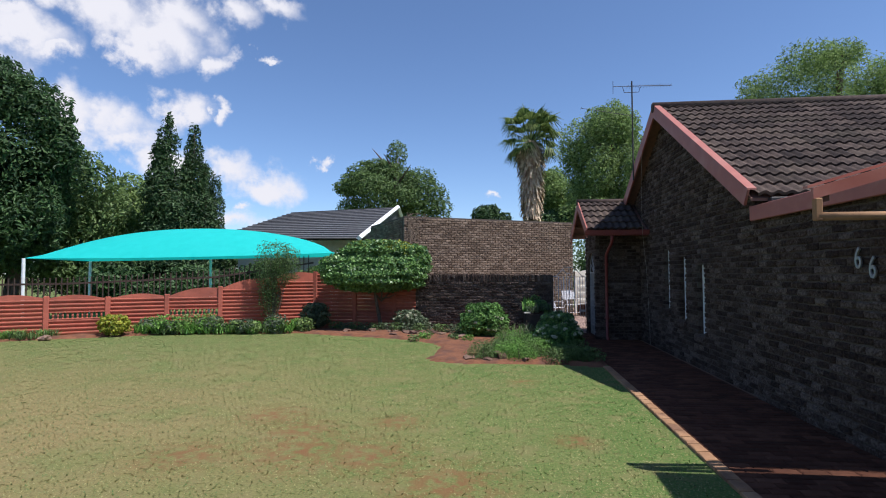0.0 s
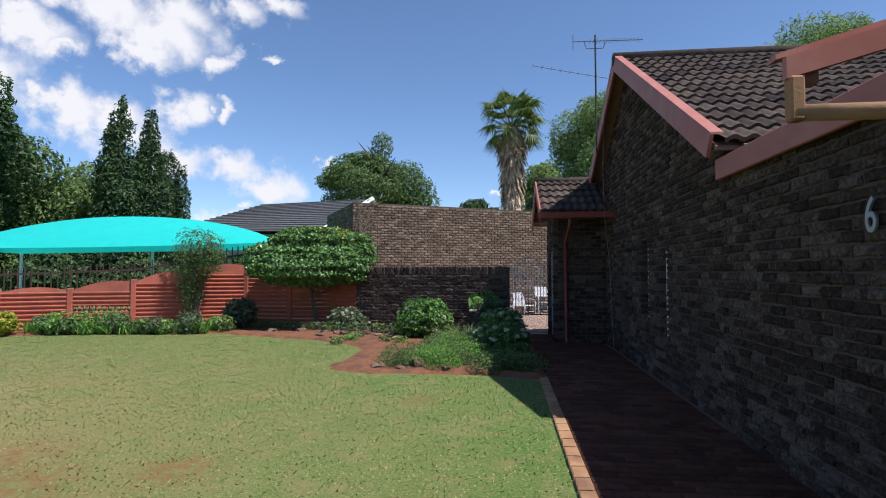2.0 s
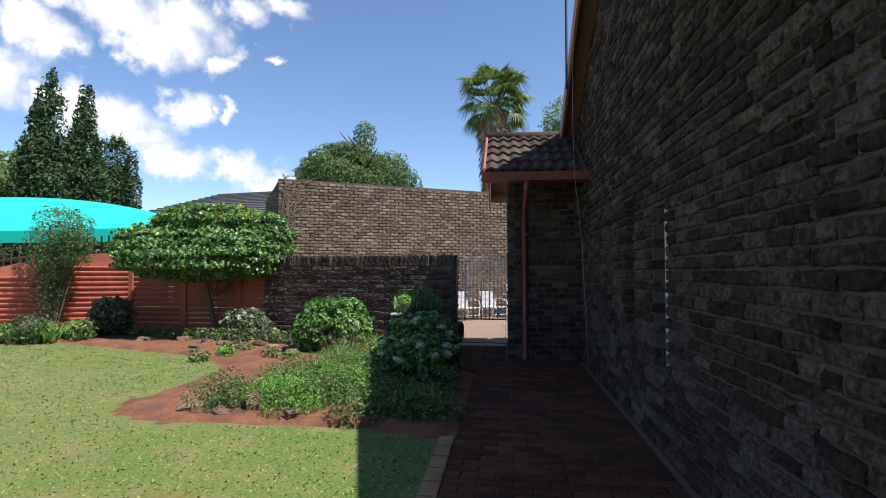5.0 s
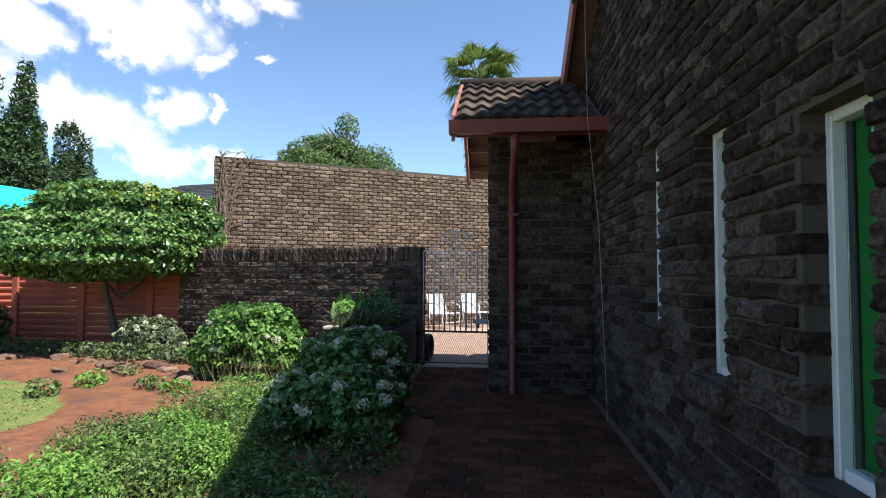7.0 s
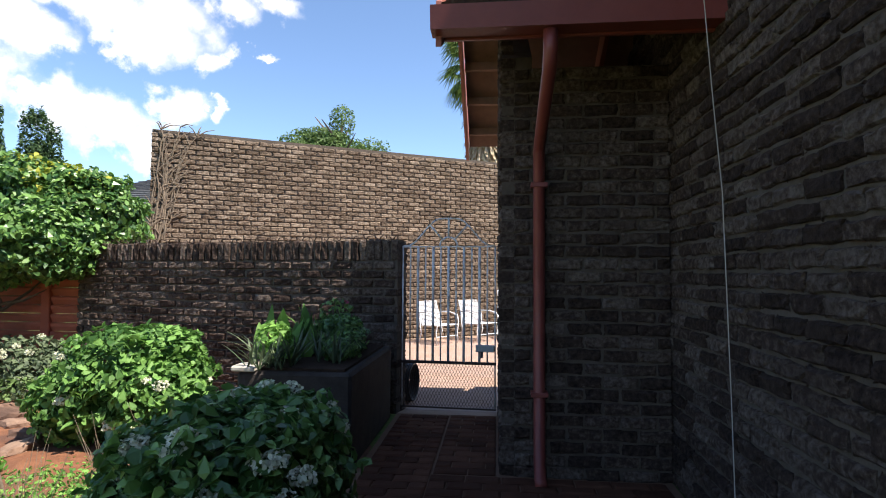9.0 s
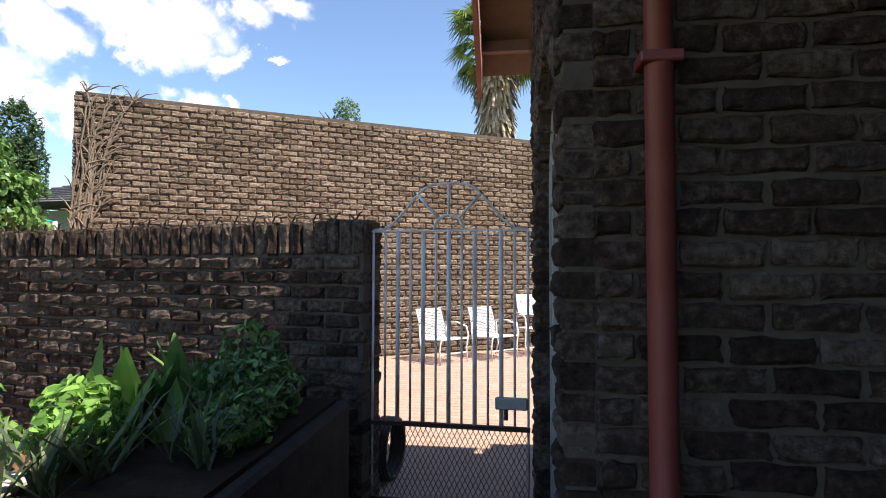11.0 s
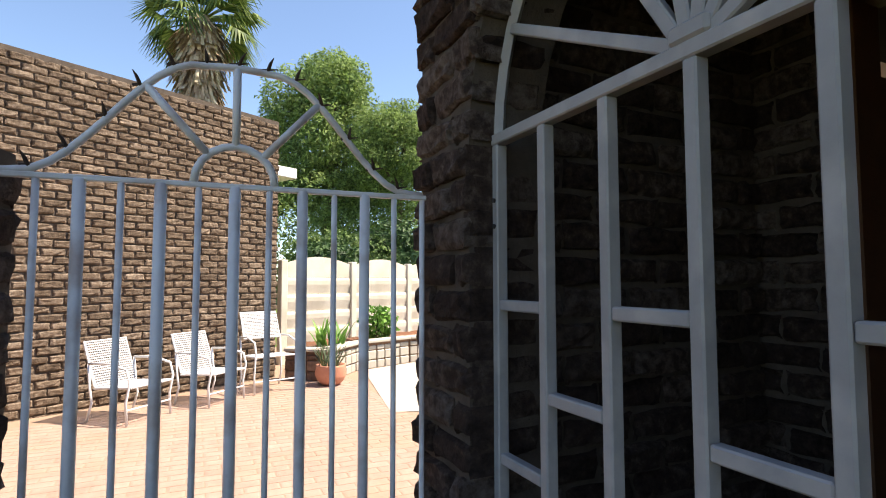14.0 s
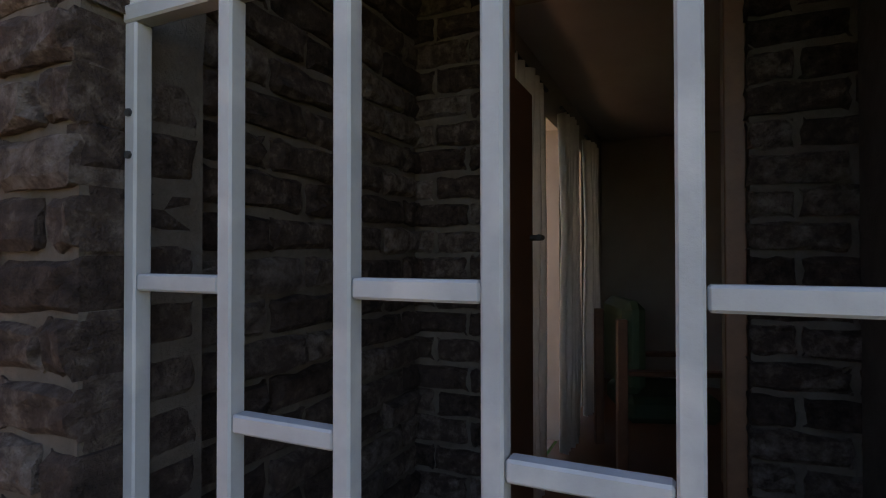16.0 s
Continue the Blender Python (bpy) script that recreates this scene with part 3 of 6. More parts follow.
bm = bmesh.new()
for v in ((-300, -300), (300, -300), (300, 300), (-300, 300)):
    bm.verts.new((*v, 0))
bm.faces.new(bm.verts)
tagged(link("ground", bm, M_LAWN), "short mown lawn, green with dry worn patches", "lawn", kind="structure")

BED = [(-14.5, 11.2), (-12.7, 12.3), (-10.5, 13.5), (-8.8, 14.39), (-5.72, 14.76), (-4.15, 14.2), (-2.85, 13.77), (-1.91, 13.16), (-1.44, 12.4), (-1.41, 11.4),
       (-1.6, 10.69), (-1.35, 10.33), (-0.73, 10.09), (0.04, 10.2), (0.97, 10.2), (1.84, 9.9), (2.05, 10.2), (2.05, 12.95), (1.5, 13.1), (1.42, 15.4), (-2.6, 16.5), (-5.9, 16.8), (-8.5, 15.6), (-10, 15.1), (-13.6, 12.7)]


def patch(name, poly, step, height, mat, label, category, seed):
    xs, ys = [p[0] for p in poly], [p[1] for p in poly]
    x0, y0 = min(xs) - step, min(ys) - step
    nx, ny = int((max(xs) - x0) / step) + 3, int((max(ys) - y0) / step) + 3
    hit = np.array([[inside(poly, x0 + i * step, y0 + j * step) for i in range(nx)] for j in range(ny)])
    idx, verts, faces = {}, [], []

    def vert(i, j):
        if (i, j) not in idx:
            deep = all(hit[b][a] for a in range(max(0, i - 1), min(nx, i + 2)) for b in range(max(0, j - 1), min(ny, j + 2)))
            x, y = x0 + i * step, y0 + j * step
            x, y = x + 0.35 * step * noise.noise((x * 3, y * 3, seed)), y + 0.35 * step * noise.noise((x * 3, y * 3, seed + 5))
            h = height + 0.035 * noise.noise((x * 2.2, y * 2.2, seed)) + 0.02 * noise.noise((x * 7, y * 7, seed))
            idx[i, j] = len(verts)
            verts.append((x, y, max(0.012, h) if deep else -0.01))
        return idx[i, j]
    for j in range(ny - 1):
        for i in range(nx - 1):
            if hit[j][i] or hit[j][i + 1] or hit[j + 1][i] or hit[j + 1][i + 1]:
                faces.append((vert(i, j), vert(i + 1, j), vert(i + 1, j + 1), vert(i, j + 1)))
    return tagged(raw(name, verts, faces, mat, smooth=True), label, category, kind="structure")


patch("flower_bed", BED, 0.11, 0.05, M_SOIL, "bare red-brown garden soil of the flower bed", "soil", 3.0)
link_path = boxed(1.96, -4, -0.06, 3.5, 15.45, 0.012)
box(link_path, 1.45, 12.9, -0.06, 1.958, 15.45, 0.010)
path = tagged(link("pavement", link_path, M_JOINT), "shaded brown brick garden path beside the house", "path", kind="structure")
court = tagged(link("courtyard_paving", boxed(-6, 15.46, -0.10, 9, 26, 0.006), M_COURTJOINT), "sunlit tan brick-paved courtyard floor", "paving", kind="structure")

# ---- house ----
WX = 3.50            # face of the gable wall
def facing_west(x, y):
    return pose(x, y, 0, 0, 0, -90)


WINDOWS = [(11.66, 12.02, 0.95, 2.18), (10.67, 11.03, 0.79, 2.02), (9.72, 10.08, 0.62, 1.85)]
Y0 = 16.2
house_holes = [[(Y0 - b, z0), (Y0 - a, z0), (Y0 - a, z1), (Y0 - b, z1)] for a, b, z0, z1 in WINDOWS]
DOOR = (14.42, 15.14)
house_holes.append([(Y0 - DOOR[1], 0.02), (Y0 - DOOR[0], 0.02), (Y0 - DOOR[0], 2.25), (Y0 - DOOR[1], 2.25)])
RIDGE_Y, RIDGE_Z, SLOPE = 11.69, 5.20, 0.577
gable = [(0, 0), (Y0 - 7.62, 0), (Y0 - 7.62, RIDGE_Z - SLOPE * (RIDGE_Y - 7.62) - 0.08), (Y0 - RIDGE_Y, RIDGE_Z - 0.08), (0, RIDGE_Z - SLOPE * (Y0 - RIDGE_Y) - 0.08)]
wall_house = brick_wall("wall_house", facing_west(WX, Y0), gable, house_holes, 0.24, "dark brown rough clinker brick gable wall of the house", 11, near=(4.5, 1.4))
wing = [(0, 0), (2.70, 0), (2.70, 2.5), (0, 2.5)]
wall_wing = brick_wall("wall_wing", facing_west(3.44, 7.72), wing, [], 0.24, "dark brown rough brick wall of the side wing", 12, near=(1.5, 1.2))


def plain_wall(name, a, label):
    return tagged(link(name, boxed(*a), M_MORTAR), label, "wall", kind="structure")


plain_wall("wall_wing_south", (3.69, 5.03, 0, 6.0, 5.25, 2.5), "brown wall at the wing's south end")
plain_wall("wall_recess", (6.0, 4.05, 0, 6.2, 5.25, 2.5), "brown wall at the back of the recess")
# unseen, added to cast shade; the recess beside it lets sun through
plain_wall("wall_front_block", (3.50, -3.0, 0, 10.0, 4.05, 4.05), "unseen brown block added to shade the lawn and path")

# main roof deck, fascia, ridge
A30 = math.atan(SLOPE)
EAVE_Y, EAVE_Z = 7.44, RIDGE_Z - SLOPE * (RIDGE_Y - 7.44)
roof = empty("house_roof", pose(0, 0, 0), "dark brown concrete tile roof with salmon barge boards", "roof", kind="structure")
bm = bmesh.new()
prism(bm, [(EAVE_Y, EAVE_Z - 0.05), (RIDGE_Y, RIDGE_Z - 0.05), (2 * RIDGE_Y - EAVE_Y, EAVE_Z - 0.05), (2 * RIDGE_Y - EAVE_Y, EAVE_Z - 0.09), (RIDGE_Y, RIDGE_Z - 0.09), (EAVE_Y, EAVE_Z - 0.09)], 11.0, Matrix(((0, 1, 0, 3.30), (1, 0, 0, 0), (0, 0, 1, 0), (0, 0, 0, 1))))
part("roof_deck", bm, M_ROOFWOOD, roof)
YZ = Matrix(((0, 1, 0, 3.25), (1, 0, 0, 0), (0, 0, 1, 0), (0, 0, 0, 1)))
for side in (1, -1):
    e = RIDGE_Y - side * (RIDGE_Y - EAVE_Y)
    bm = bmesh.new()
    prism(bm, [(e + side * 0.115, EAVE_Z - 0.135), (RIDGE_Y, RIDGE_Z - 0.20), (RIDGE_Y, RIDGE_Z + 0.06), (e, EAVE_Z + 0.06)], 0.035, YZ)
    prism(bm, [(e, EAVE_Z + 0.062), (RIDGE_Y, RIDGE_Z + 0.062), (RIDGE_Y, RIDGE_Z + 0.085), (e, EAVE_Z + 0.085)], 0.12, YZ)
    part("barge_board", bm, M_REDPAINT, roof, "salmon-painted barge board")
bm = tube(bmesh.new(), [(3.24, RIDGE_Y, RIDGE_Z + 0.01), (14, RIDGE_Y, RIDGE_Z + 0.01)], 0.11, 10)
part("ridge_cap", bm, M_TILE, roof, smooth=True)
part("gutter", boxed(3.5, EAVE_Y - 0.10, EAVE_Z - 0.16, 14, EAVE_Y, EAVE_Z - 0.05, 0.01), M_DARKSTEEL, roof)

# side wing: flat roof, fascia
wing_roof = empty("wing_roof", pose(0, 0, 0), "flat wing roof edged with a red fascia board", "roof", kind="structure")
part("fascia", boxed(3.37, 4.50, 2.41, 3.41, 7.66, 2.61, 0.008), M_REDPAINT, wing_roof)
part("roof_deck", boxed(3.41, 4.50, 2.52, 12, 7.30, 2.60), M_FARTILE, wing_roof)
part("fascia_end", boxed(3.41, 7.72, 2.43, 4.6, 7.76, 2.63, 0.008), M_REDPAINT, wing_roof)

# ---- porch ----
PX, PY = 2.40, 13.97
porch_front = brick_wall("wall_porch_front", pose(PX + 0.108, PY, 0), [(0, 0), (WX - PX - 0.108, 0), (WX - PX - 0.108, 2.72), (0, 2.72)], [], 0.23, "dark brown brick front wall of the porch", 13, near=(0.4, 1.3))
AC, AZ, AR = 15.58 - 14.74, 1.69, 0.56
arch = [(AC - AR, 0.03), (AC + AR, 0.03)] + [(AC + AR * math.cos(a), AZ + AR * math.sin(a)) for a in [math.pi * k / 16 for k in range(17)]]
side = [(0, 0), (1.582, 0), (1.582, 2.80), (0.95, 3.25), (0, 2.70)]
porch_side = brick_wall("wall_porch_side", facing_west(PX, 15.58), side, [arch], 0.22, "dark brown brick porch wall with an arched opening", 14, near=(0.2, 1.4))
porch_back = brick_wall("wall_porch_back", pose(PX + 0.22, 15.34, 0), [(0, 0), (WX - PX - 0.22, 0), (WX - PX - 0.22, 2.72), (0, 2.72)], [], 0.23, "dark brick wall inside the porch", 15, near=(0.4, 1.3))
tagged(link("ceiling", boxed(PX + 0.02, PY + 0.23, 2.60, WX, 15.33, 2.64), M_ROOFWOOD), "dark boarded porch ceiling", "ceiling", kind="structure")
tagged(link("floor_porch", boxed(PX, PY + 0.2, -0.02, WX + 0.24, 15.34, 0.03), M_PAVER), "dark tiled porch floor", "floor", kind="structure")

P_EY, P_EZ, P_RY, P_RZ = 13.20, 2.74, 14.63, 3.57
porch_roof = empty("porch_roof", pose(0, 0, 0), "small tiled porch gable roof with a dark red gutter", "roof", kind="structure")
PYZ = Matrix(((0, 1, 0, 2.10), (1, 0, 0, 0), (0, 0, 1, 0), (0, 0, 0, 1)))
bm = prism(bmesh.new(), [(P_EY, P_EZ - 0.03), (P_RY, P_RZ - 0.03), (2 * P_RY - P_EY, P_EZ - 0.03), (2 * P_RY - P_EY, P_EZ - 0.06), (P_RY, P_RZ - 0.06), (P_EY, P_EZ - 0.06)], WX - 2.10, PYZ)
part("roof_deck", bm, M_ROOFWOOD, porch_roof)
PB = Matrix(((0, 1, 0, 2.06), (1, 0, 0, 0), (0, 0, 1, 0), (0, 0, 0, 1)))
for s in (1, -1):
    e = P_RY - s * (P_RY - P_EY + 0.03)
    bm = prism(bmesh.new(), [(e, P_EZ - 0.20), (P_RY, P_RZ - 0.20), (P_RY, P_RZ + 0.05), (e, P_EZ + 0.05)], 0.03, PB)
    part("barge_board", bm, M_REDPAINT, porch_roof, "salmon-painted barge board")
bm = tube(bmesh.new(), [(2.05, P_RY, P_RZ + 0.01), (WX, P_RY, P_RZ + 0.01)], 0.085, 10)
part("ridge_cap", bm, M_TILE, porch_roof, smooth=True)
bm = bmesh.new()
prism(bm, [(0.0, 0.0), (0.11, 0.0), (0.13, 0.12), (0.11, 0.12), (0.10, 0.015), (0.012, 0.015), (0.0, 0.12), (-0.01, 0.12)], 1.47, Matrix(((0, 1, 0, 2.04), (-1, 0, 0, 13.20), (0, 0, 1, 2.60), (0, 0, 0, 1))))
part("gutter", bm, M_PIPE, porch_roof, "dark red box gutter")
part("fascia", boxed(2.10, 13.205, 2.59, WX, 13.235, 2.72, 0.005), M_PIPE, porch_roof)
for i in range(4):
    yy = 13.45 + i * 0.35
    part("purlin", boxed(2.10, yy, P_EZ + (yy - P_EY) * 0.58 - 0.14, PX, yy + 0.05, P_EZ + (yy - P_EY) * 0.58 - 0.07), M_ROOFWOOD, porch_roof)
    yy = 2 * P_RY - yy
    part("purlin", boxed(2.10, yy, P_EZ + (2 * P_RY - yy - P_EY) * 0.58 - 0.14, PX, yy + 0.05, P_EZ + (2 * P_RY - yy - P_EY) * 0.58 - 0.07), M_ROOFWOOD, porch_roof)
dp = empty("downpipe", pose(2.66, 13.89, 0), "dark red metal downpipe fixed to the porch wall", "downpipe")
bm = tube(bmesh.new(), [(0, -0.74, 2.60), (0, -0.74, 2.50), (0, -0.68, 2.42), (0, -0.03, 2.18), (0, 0.03, 2.12), (0, 0.03, 0.12), (0, -0.03, 0.05), (0, -0.10, 0.03)], 0.038, 12)
part("pipe", bm, M_PIPE, dp, smooth=True)
for z in (0.55, 1.9):
    part("bracket", boxed(-0.055, -0.012, z, 0.055, 0.08, z + 0.03, 0.004), M_PIPE, dp)

# ---- garden walls ----
LW = math.degrees(math.atan2(15.43 - 16.36, 1.44 + 2.6))
LWL = math.hypot(15.43 - 16.36, 1.44 + 2.6)
low_wall = brick_wall("wall_garden", pose(-2.6, 16.36, 0, 0, 0, LW), [(0, 0), (LWL, 0), (LWL, 1.65), (0, 1.65)], [], 0.23, "low brown brick garden wall with a soldier-course top", 16, near=(3.6, 1.2), soldier=1.43)
BWA = math.degrees(math.atan2(22.30 - 18.80, 2.95 + 3.39))
BWL = math.hypot(22.30 - 18.80, 2.95 + 3.39)
big_wall = brick_wall("wall_tall", pose(-3.39, 18.80, -0.06, 0, 0, BWA), [(0, 0), (BWL, 0), (BWL, 3.79), (0, 3.79)], [], 0.24, "tall rough brick wall in buff-brown, toned lighter as in sun", 17, near=(5.0, 1.6), mat=M_SUNLITBUFF, joint=0.026)
bw_left = brick_wall("wall_tall_return", pose(-3.39, 18.80, -0.06, 0, 0, BWA) @ pose(0, 4.6, 0, 0, 0, -90), [(0, 0), (4.36, 0), (4.36, 3.79), (0, 3.79)], [], 0.24, "end of the tall brick wall, toned lighter as in sun", 18, near=(4, 3), mat=M_SUNLITBUFF, joint=0.026)

# ---- precast fence ----
POSTS = [(-15.0, 11.95), (-13.7, 12.75), (-12.42, 13.55), (-11.22, 14.35), (-9.95, 15.17), (-8.56, 15.70), (-7.27, 16.30), (-5.97, 16.91), (-4.65, 16.84), (-3.35, 16.78), (-2.56, 16.72)]
TOPS = [1.06, 1.08, 1.08, 1.04, 1.08, 1.30, 1.58, 1.74, 1.75, 1.75, 1.75]


def precast_bay(p, q, h0, h1, decor, mat, base=0.0, rib=0.112, rise=0.10, label="red-painted ribbed precast concrete fence bay"):
    p, q = Vector((*p, base)), Vector((*q, base))
    L = (q - p).length
    ang = math.atan2(q.y - p.y, q.x - p.x)
    bay = empty("precast_fence", Matrix.Translation(p) @ Matrix.Rotation(ang, 4, "Z"), label, "fence", "precast garden fence")
    bm = boxed(-0.065, -0.06, -0.02, 0.065, 0.06, h0 + 0.02, 0.012)
    part("post", bm, mat, bay)
    low = min(h0, h1)
    z, i = 0.0, 0
    while z + rib < low - 0.02:
        if decor and 0.44 < z + 0.01 < 0.44 + rib:
            tall = 2 * rib
            part("frame_rail", boxed(0.066, -0.035, z, L - 0.066, 0.018, z + 0.03, 0.004), mat, bay)
            part("frame_rail", boxed(0.066, -0.035, z + tall - 0.035, L - 0.066, 0.018, z + tall - 0.004, 0.004), mat, bay)
            k = int(L / 0.125)
            for a in range(k):
                bm = bmesh.new()
                x = 0.10 + (L - 0.2) * (a + 0.5) / k
                tube(bm, [(x, 0, z + 0.03), (x, 0, z + 0.05), (x, 0, z + tall * 0.5), (x, 0, z + tall - 0.06), (x, 0, z + tall - 0.035)], [0.034, 0.016, 0.034, 0.018, 0.05], 6)
                part("baluster", bm, mat, bay)
            z += rib
        else:
            bm = prism(bmesh.new(), [(0.002, 0.0), (-0.030, rib * 0.55), (-0.034, rib * 0.8), (-0.020, rib - 0.004), (0.02, rib - 0.004), (0.02, 0.0)], L - 0.132, Matrix(((0, 1, 0, 0.066), (1, 0, 0, 0), (0, 0, 1, z), (0, 0, 0, 1))))
            part("panel", bm, mat, bay)
        z, i = z + rib, i + 1
    pts = [(0.066, z), (L - 0.066, z)]
    for k in range(13):
        f = 1 - k / 12
        pts.append((0.066 + (L - 0.132) * f, max(z + 0.02, h0 + (h1 - h0) * f - 0.03 + rise * math.sin(math.pi * f))))
    part("top_panel", prism(bmesh.new(), pts, 0.036, Matrix.Translation((0, -0.018, 0))), mat, bay)
    return bay


for i in range(len(POSTS) - 1):
    precast_bay(POSTS[i], POSTS[i + 1], TOPS[i], TOPS[i + 1], i in (2, 4), M_FENCE)

# ---- shade-net carport behind the fence ----
car = empty("shade_net_carport", pose(0, 0, 0), "turquoise shade-net carport on white steel posts", "carport")
NU, NV = 28, 12
CA, CB = Vector((-16.1, 16.6, 2.25)), Vector((-5.5, 17.6, 2.40))
CN = Vector((-0.35, 1.0, 0)).normalized() * 5.5
verts, faces = [], []
for j in range(NV + 1):
    for i in range(NU + 1):
        u, v = i / NU, j / NV
        p = CA.lerp(CB, u) + CN * v
        sag = 4 * u * (1 - u)
        verts.append((p.x, p.y - 0.25 * sag * (1 - v), p.z - 0.07 * sag * (1 - v) ** 3 + 1.12 * sag ** 0.62 * math.sin(math.pi * v) ** 0.8))
for j in range(NV):
    for i in range(NU):
        a = j * (NU + 1) + i
        faces.append((a, a + 1, a + NU + 2, a + NU + 1))
raw("net", verts, faces, M_NET, car, True)
for u, v in ((0.0, 0.0), (1.0, 0.0), (0.0, 1.0), (1.0, 1.0), (0.5, 1.0)):
    p = CA.lerp(CB, u) + CN * v
    part("post", tube(bmesh.new(), [(p.x, p.y, 0), (p.x, p.y, p.z)], 0.055, 10), M_FRAME, car)

# ---- arched security grille in the porch opening ----
GX = 2.49
grille = empty("security_grille", pose(GX, 14.74, 0), "white-painted steel security grille with a fanned arch", "grille")
STILES = [0.54, 0.36, 0.18, 0.0, -0.18, -0.36, -0.54]


def sq(bm, p, q, w=0.024, d=0.024):
    """A square tube from p to q in the grille's plane."""
    p, q = Vector(p), Vector(q)
    L = (q - p).length
    mm = Matrix.Translation(p) @ (q - p).to_track_quat("Z", "X").to_matrix().to_4x4()
    return box(bm, -d / 2, -w / 2, 0, d / 2, w / 2, L, 0.003, mm)


for i, y in enumerate(STILES):
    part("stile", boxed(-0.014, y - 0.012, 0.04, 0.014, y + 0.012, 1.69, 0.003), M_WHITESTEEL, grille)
for i in range(6):
    y0, y1 = STILES[i] - 0.013, STILES[i + 1] + 0.013
    for z in ((1.32, 0.98, 0.64, 0.30) if i % 2 == 0 else (1.145, 0.81, 0.47, 0.14)):
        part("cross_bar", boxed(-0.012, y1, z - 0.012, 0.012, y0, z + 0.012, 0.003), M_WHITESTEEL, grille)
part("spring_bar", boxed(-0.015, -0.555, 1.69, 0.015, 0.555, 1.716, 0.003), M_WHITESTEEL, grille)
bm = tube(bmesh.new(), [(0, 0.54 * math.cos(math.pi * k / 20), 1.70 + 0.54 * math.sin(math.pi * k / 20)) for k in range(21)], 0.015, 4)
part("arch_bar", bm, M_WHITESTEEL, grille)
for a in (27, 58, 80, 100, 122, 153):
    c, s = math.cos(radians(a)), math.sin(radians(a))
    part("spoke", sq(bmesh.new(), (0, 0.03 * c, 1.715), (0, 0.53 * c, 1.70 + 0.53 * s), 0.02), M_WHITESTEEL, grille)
part("hub", boxed(-0.018, -0.035, 1.714, 0.018, 0.035, 1.745, 0.006), M_WHITESTEEL, grille)
for z in (1.56, 1.50):
    part("bolt", tube(bmesh.new(), [(-0.018, 0.54, z), (0.016, 0.54, z)], 0.006, 6), M_DARKSTEEL, grille)

# ---- garden gate ----
gate = empty("garden_gate", pose(1.485, 15.52, 0, 0, 0, -3.2), "white tubular steel garden gate with an arched spiked top", "gate")
GW = 0.89
for i in range(13):
    x = GW * i / 12
    r = 0.0125 if i in (2, 4, 6, 8, 10) else 0.007
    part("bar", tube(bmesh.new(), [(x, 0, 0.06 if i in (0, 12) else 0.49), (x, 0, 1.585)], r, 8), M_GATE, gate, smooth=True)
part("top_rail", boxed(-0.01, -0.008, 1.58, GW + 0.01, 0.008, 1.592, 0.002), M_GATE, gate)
part("mid_rail", boxed(-0.01, -0.014, 0.475, GW + 0.01, 0.014, 0.50, 0.003), M_RUST, gate, "dark rusty mid rail")
part("bottom_rail", boxed(-0.01, -0.008, 0.055, GW + 0.01, 0.008, 0.07, 0.003), M_RUST, gate)
bm = bmesh.new()
for k in range(-14, 45):
    for s in (1, -1):
        x0, x1 = k * 0.03, k * 0.03 + s * 0.20
        p, q = Vector((x0, s * 0.004, 0.075)), Vector((x1, s * 0.004, 0.475))
        if x1 == x0:
            continue
        t0 = max(0, min((0 - x0) / (x1 - x0), (GW - x0) / (x1 - x0)))
        t1 = min(1, max((0 - x0) / (x1 - x0), (GW - x0) / (x1 - x0)))
        if t1 - t0 > 0.02:
            tube(bm, [p.lerp(q, t0), p.lerp(q, t1)], 0.0019, 4)
part("mesh_panel", bm, M_RUST, gate, "expanded metal mesh panel")


def bell(x):
    g = abs(2 * x / GW - 1)
    s = min(1.0, max(0.0, (1 - g - 0.10) / 0.70))
    return 1.592 + 0.03 * (1 - g) + 0.237 * (s * s * (3 - 2 * s))


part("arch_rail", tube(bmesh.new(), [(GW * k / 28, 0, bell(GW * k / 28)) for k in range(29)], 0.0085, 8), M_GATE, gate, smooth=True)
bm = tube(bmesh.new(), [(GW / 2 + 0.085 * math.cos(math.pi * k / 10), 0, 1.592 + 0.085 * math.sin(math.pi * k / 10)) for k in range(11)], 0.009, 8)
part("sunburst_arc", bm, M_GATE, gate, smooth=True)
for a in (48, 90, 132):
    c, s = math.cos(radians(a)), math.sin(radians(a))
    L = 0.34
    for q in range(70):
        if 1.592 + L * s > bell(GW / 2 + L * c):
            L -= 0.004
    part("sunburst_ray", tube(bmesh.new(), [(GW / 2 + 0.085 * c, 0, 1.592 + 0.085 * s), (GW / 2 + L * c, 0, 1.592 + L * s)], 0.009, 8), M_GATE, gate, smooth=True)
rng = random.Random(4)
for k in range(1, 14):
    x = GW * k / 14
    z = bell(x)
    lean = rng.uniform(-0.022, 0.022)
    bm = tube(bmesh.new(), [(x, 0, z), (x + lean * 0.5, -0.012, z + 0.02), (x + lean, -0.02, z + 0.032)], [0.005, 0.004, 0.001], 5)
    tube(bm, [(x - 0.018, 0, z + 0.006), (x + 0.024, 0, z + 0.014)], [0.004, 0.0015], 5)
    part("spike", bm, M_RUST, gate, "dark rusty barb")
lock = part("lock_box", boxed(GW - 0.18, -0.045, 0.60, GW - 0.005, -0.012, 0.665, 0.006), M_GALV, gate, "grey steel bolt housing")
part("bolt_knob", tube(bmesh.new(), [(GW - 0.12, -0.06, 0.55), (GW - 0.12, -0.04, 0.60)], 0.012, 8), M_DARKSTEEL, gate)

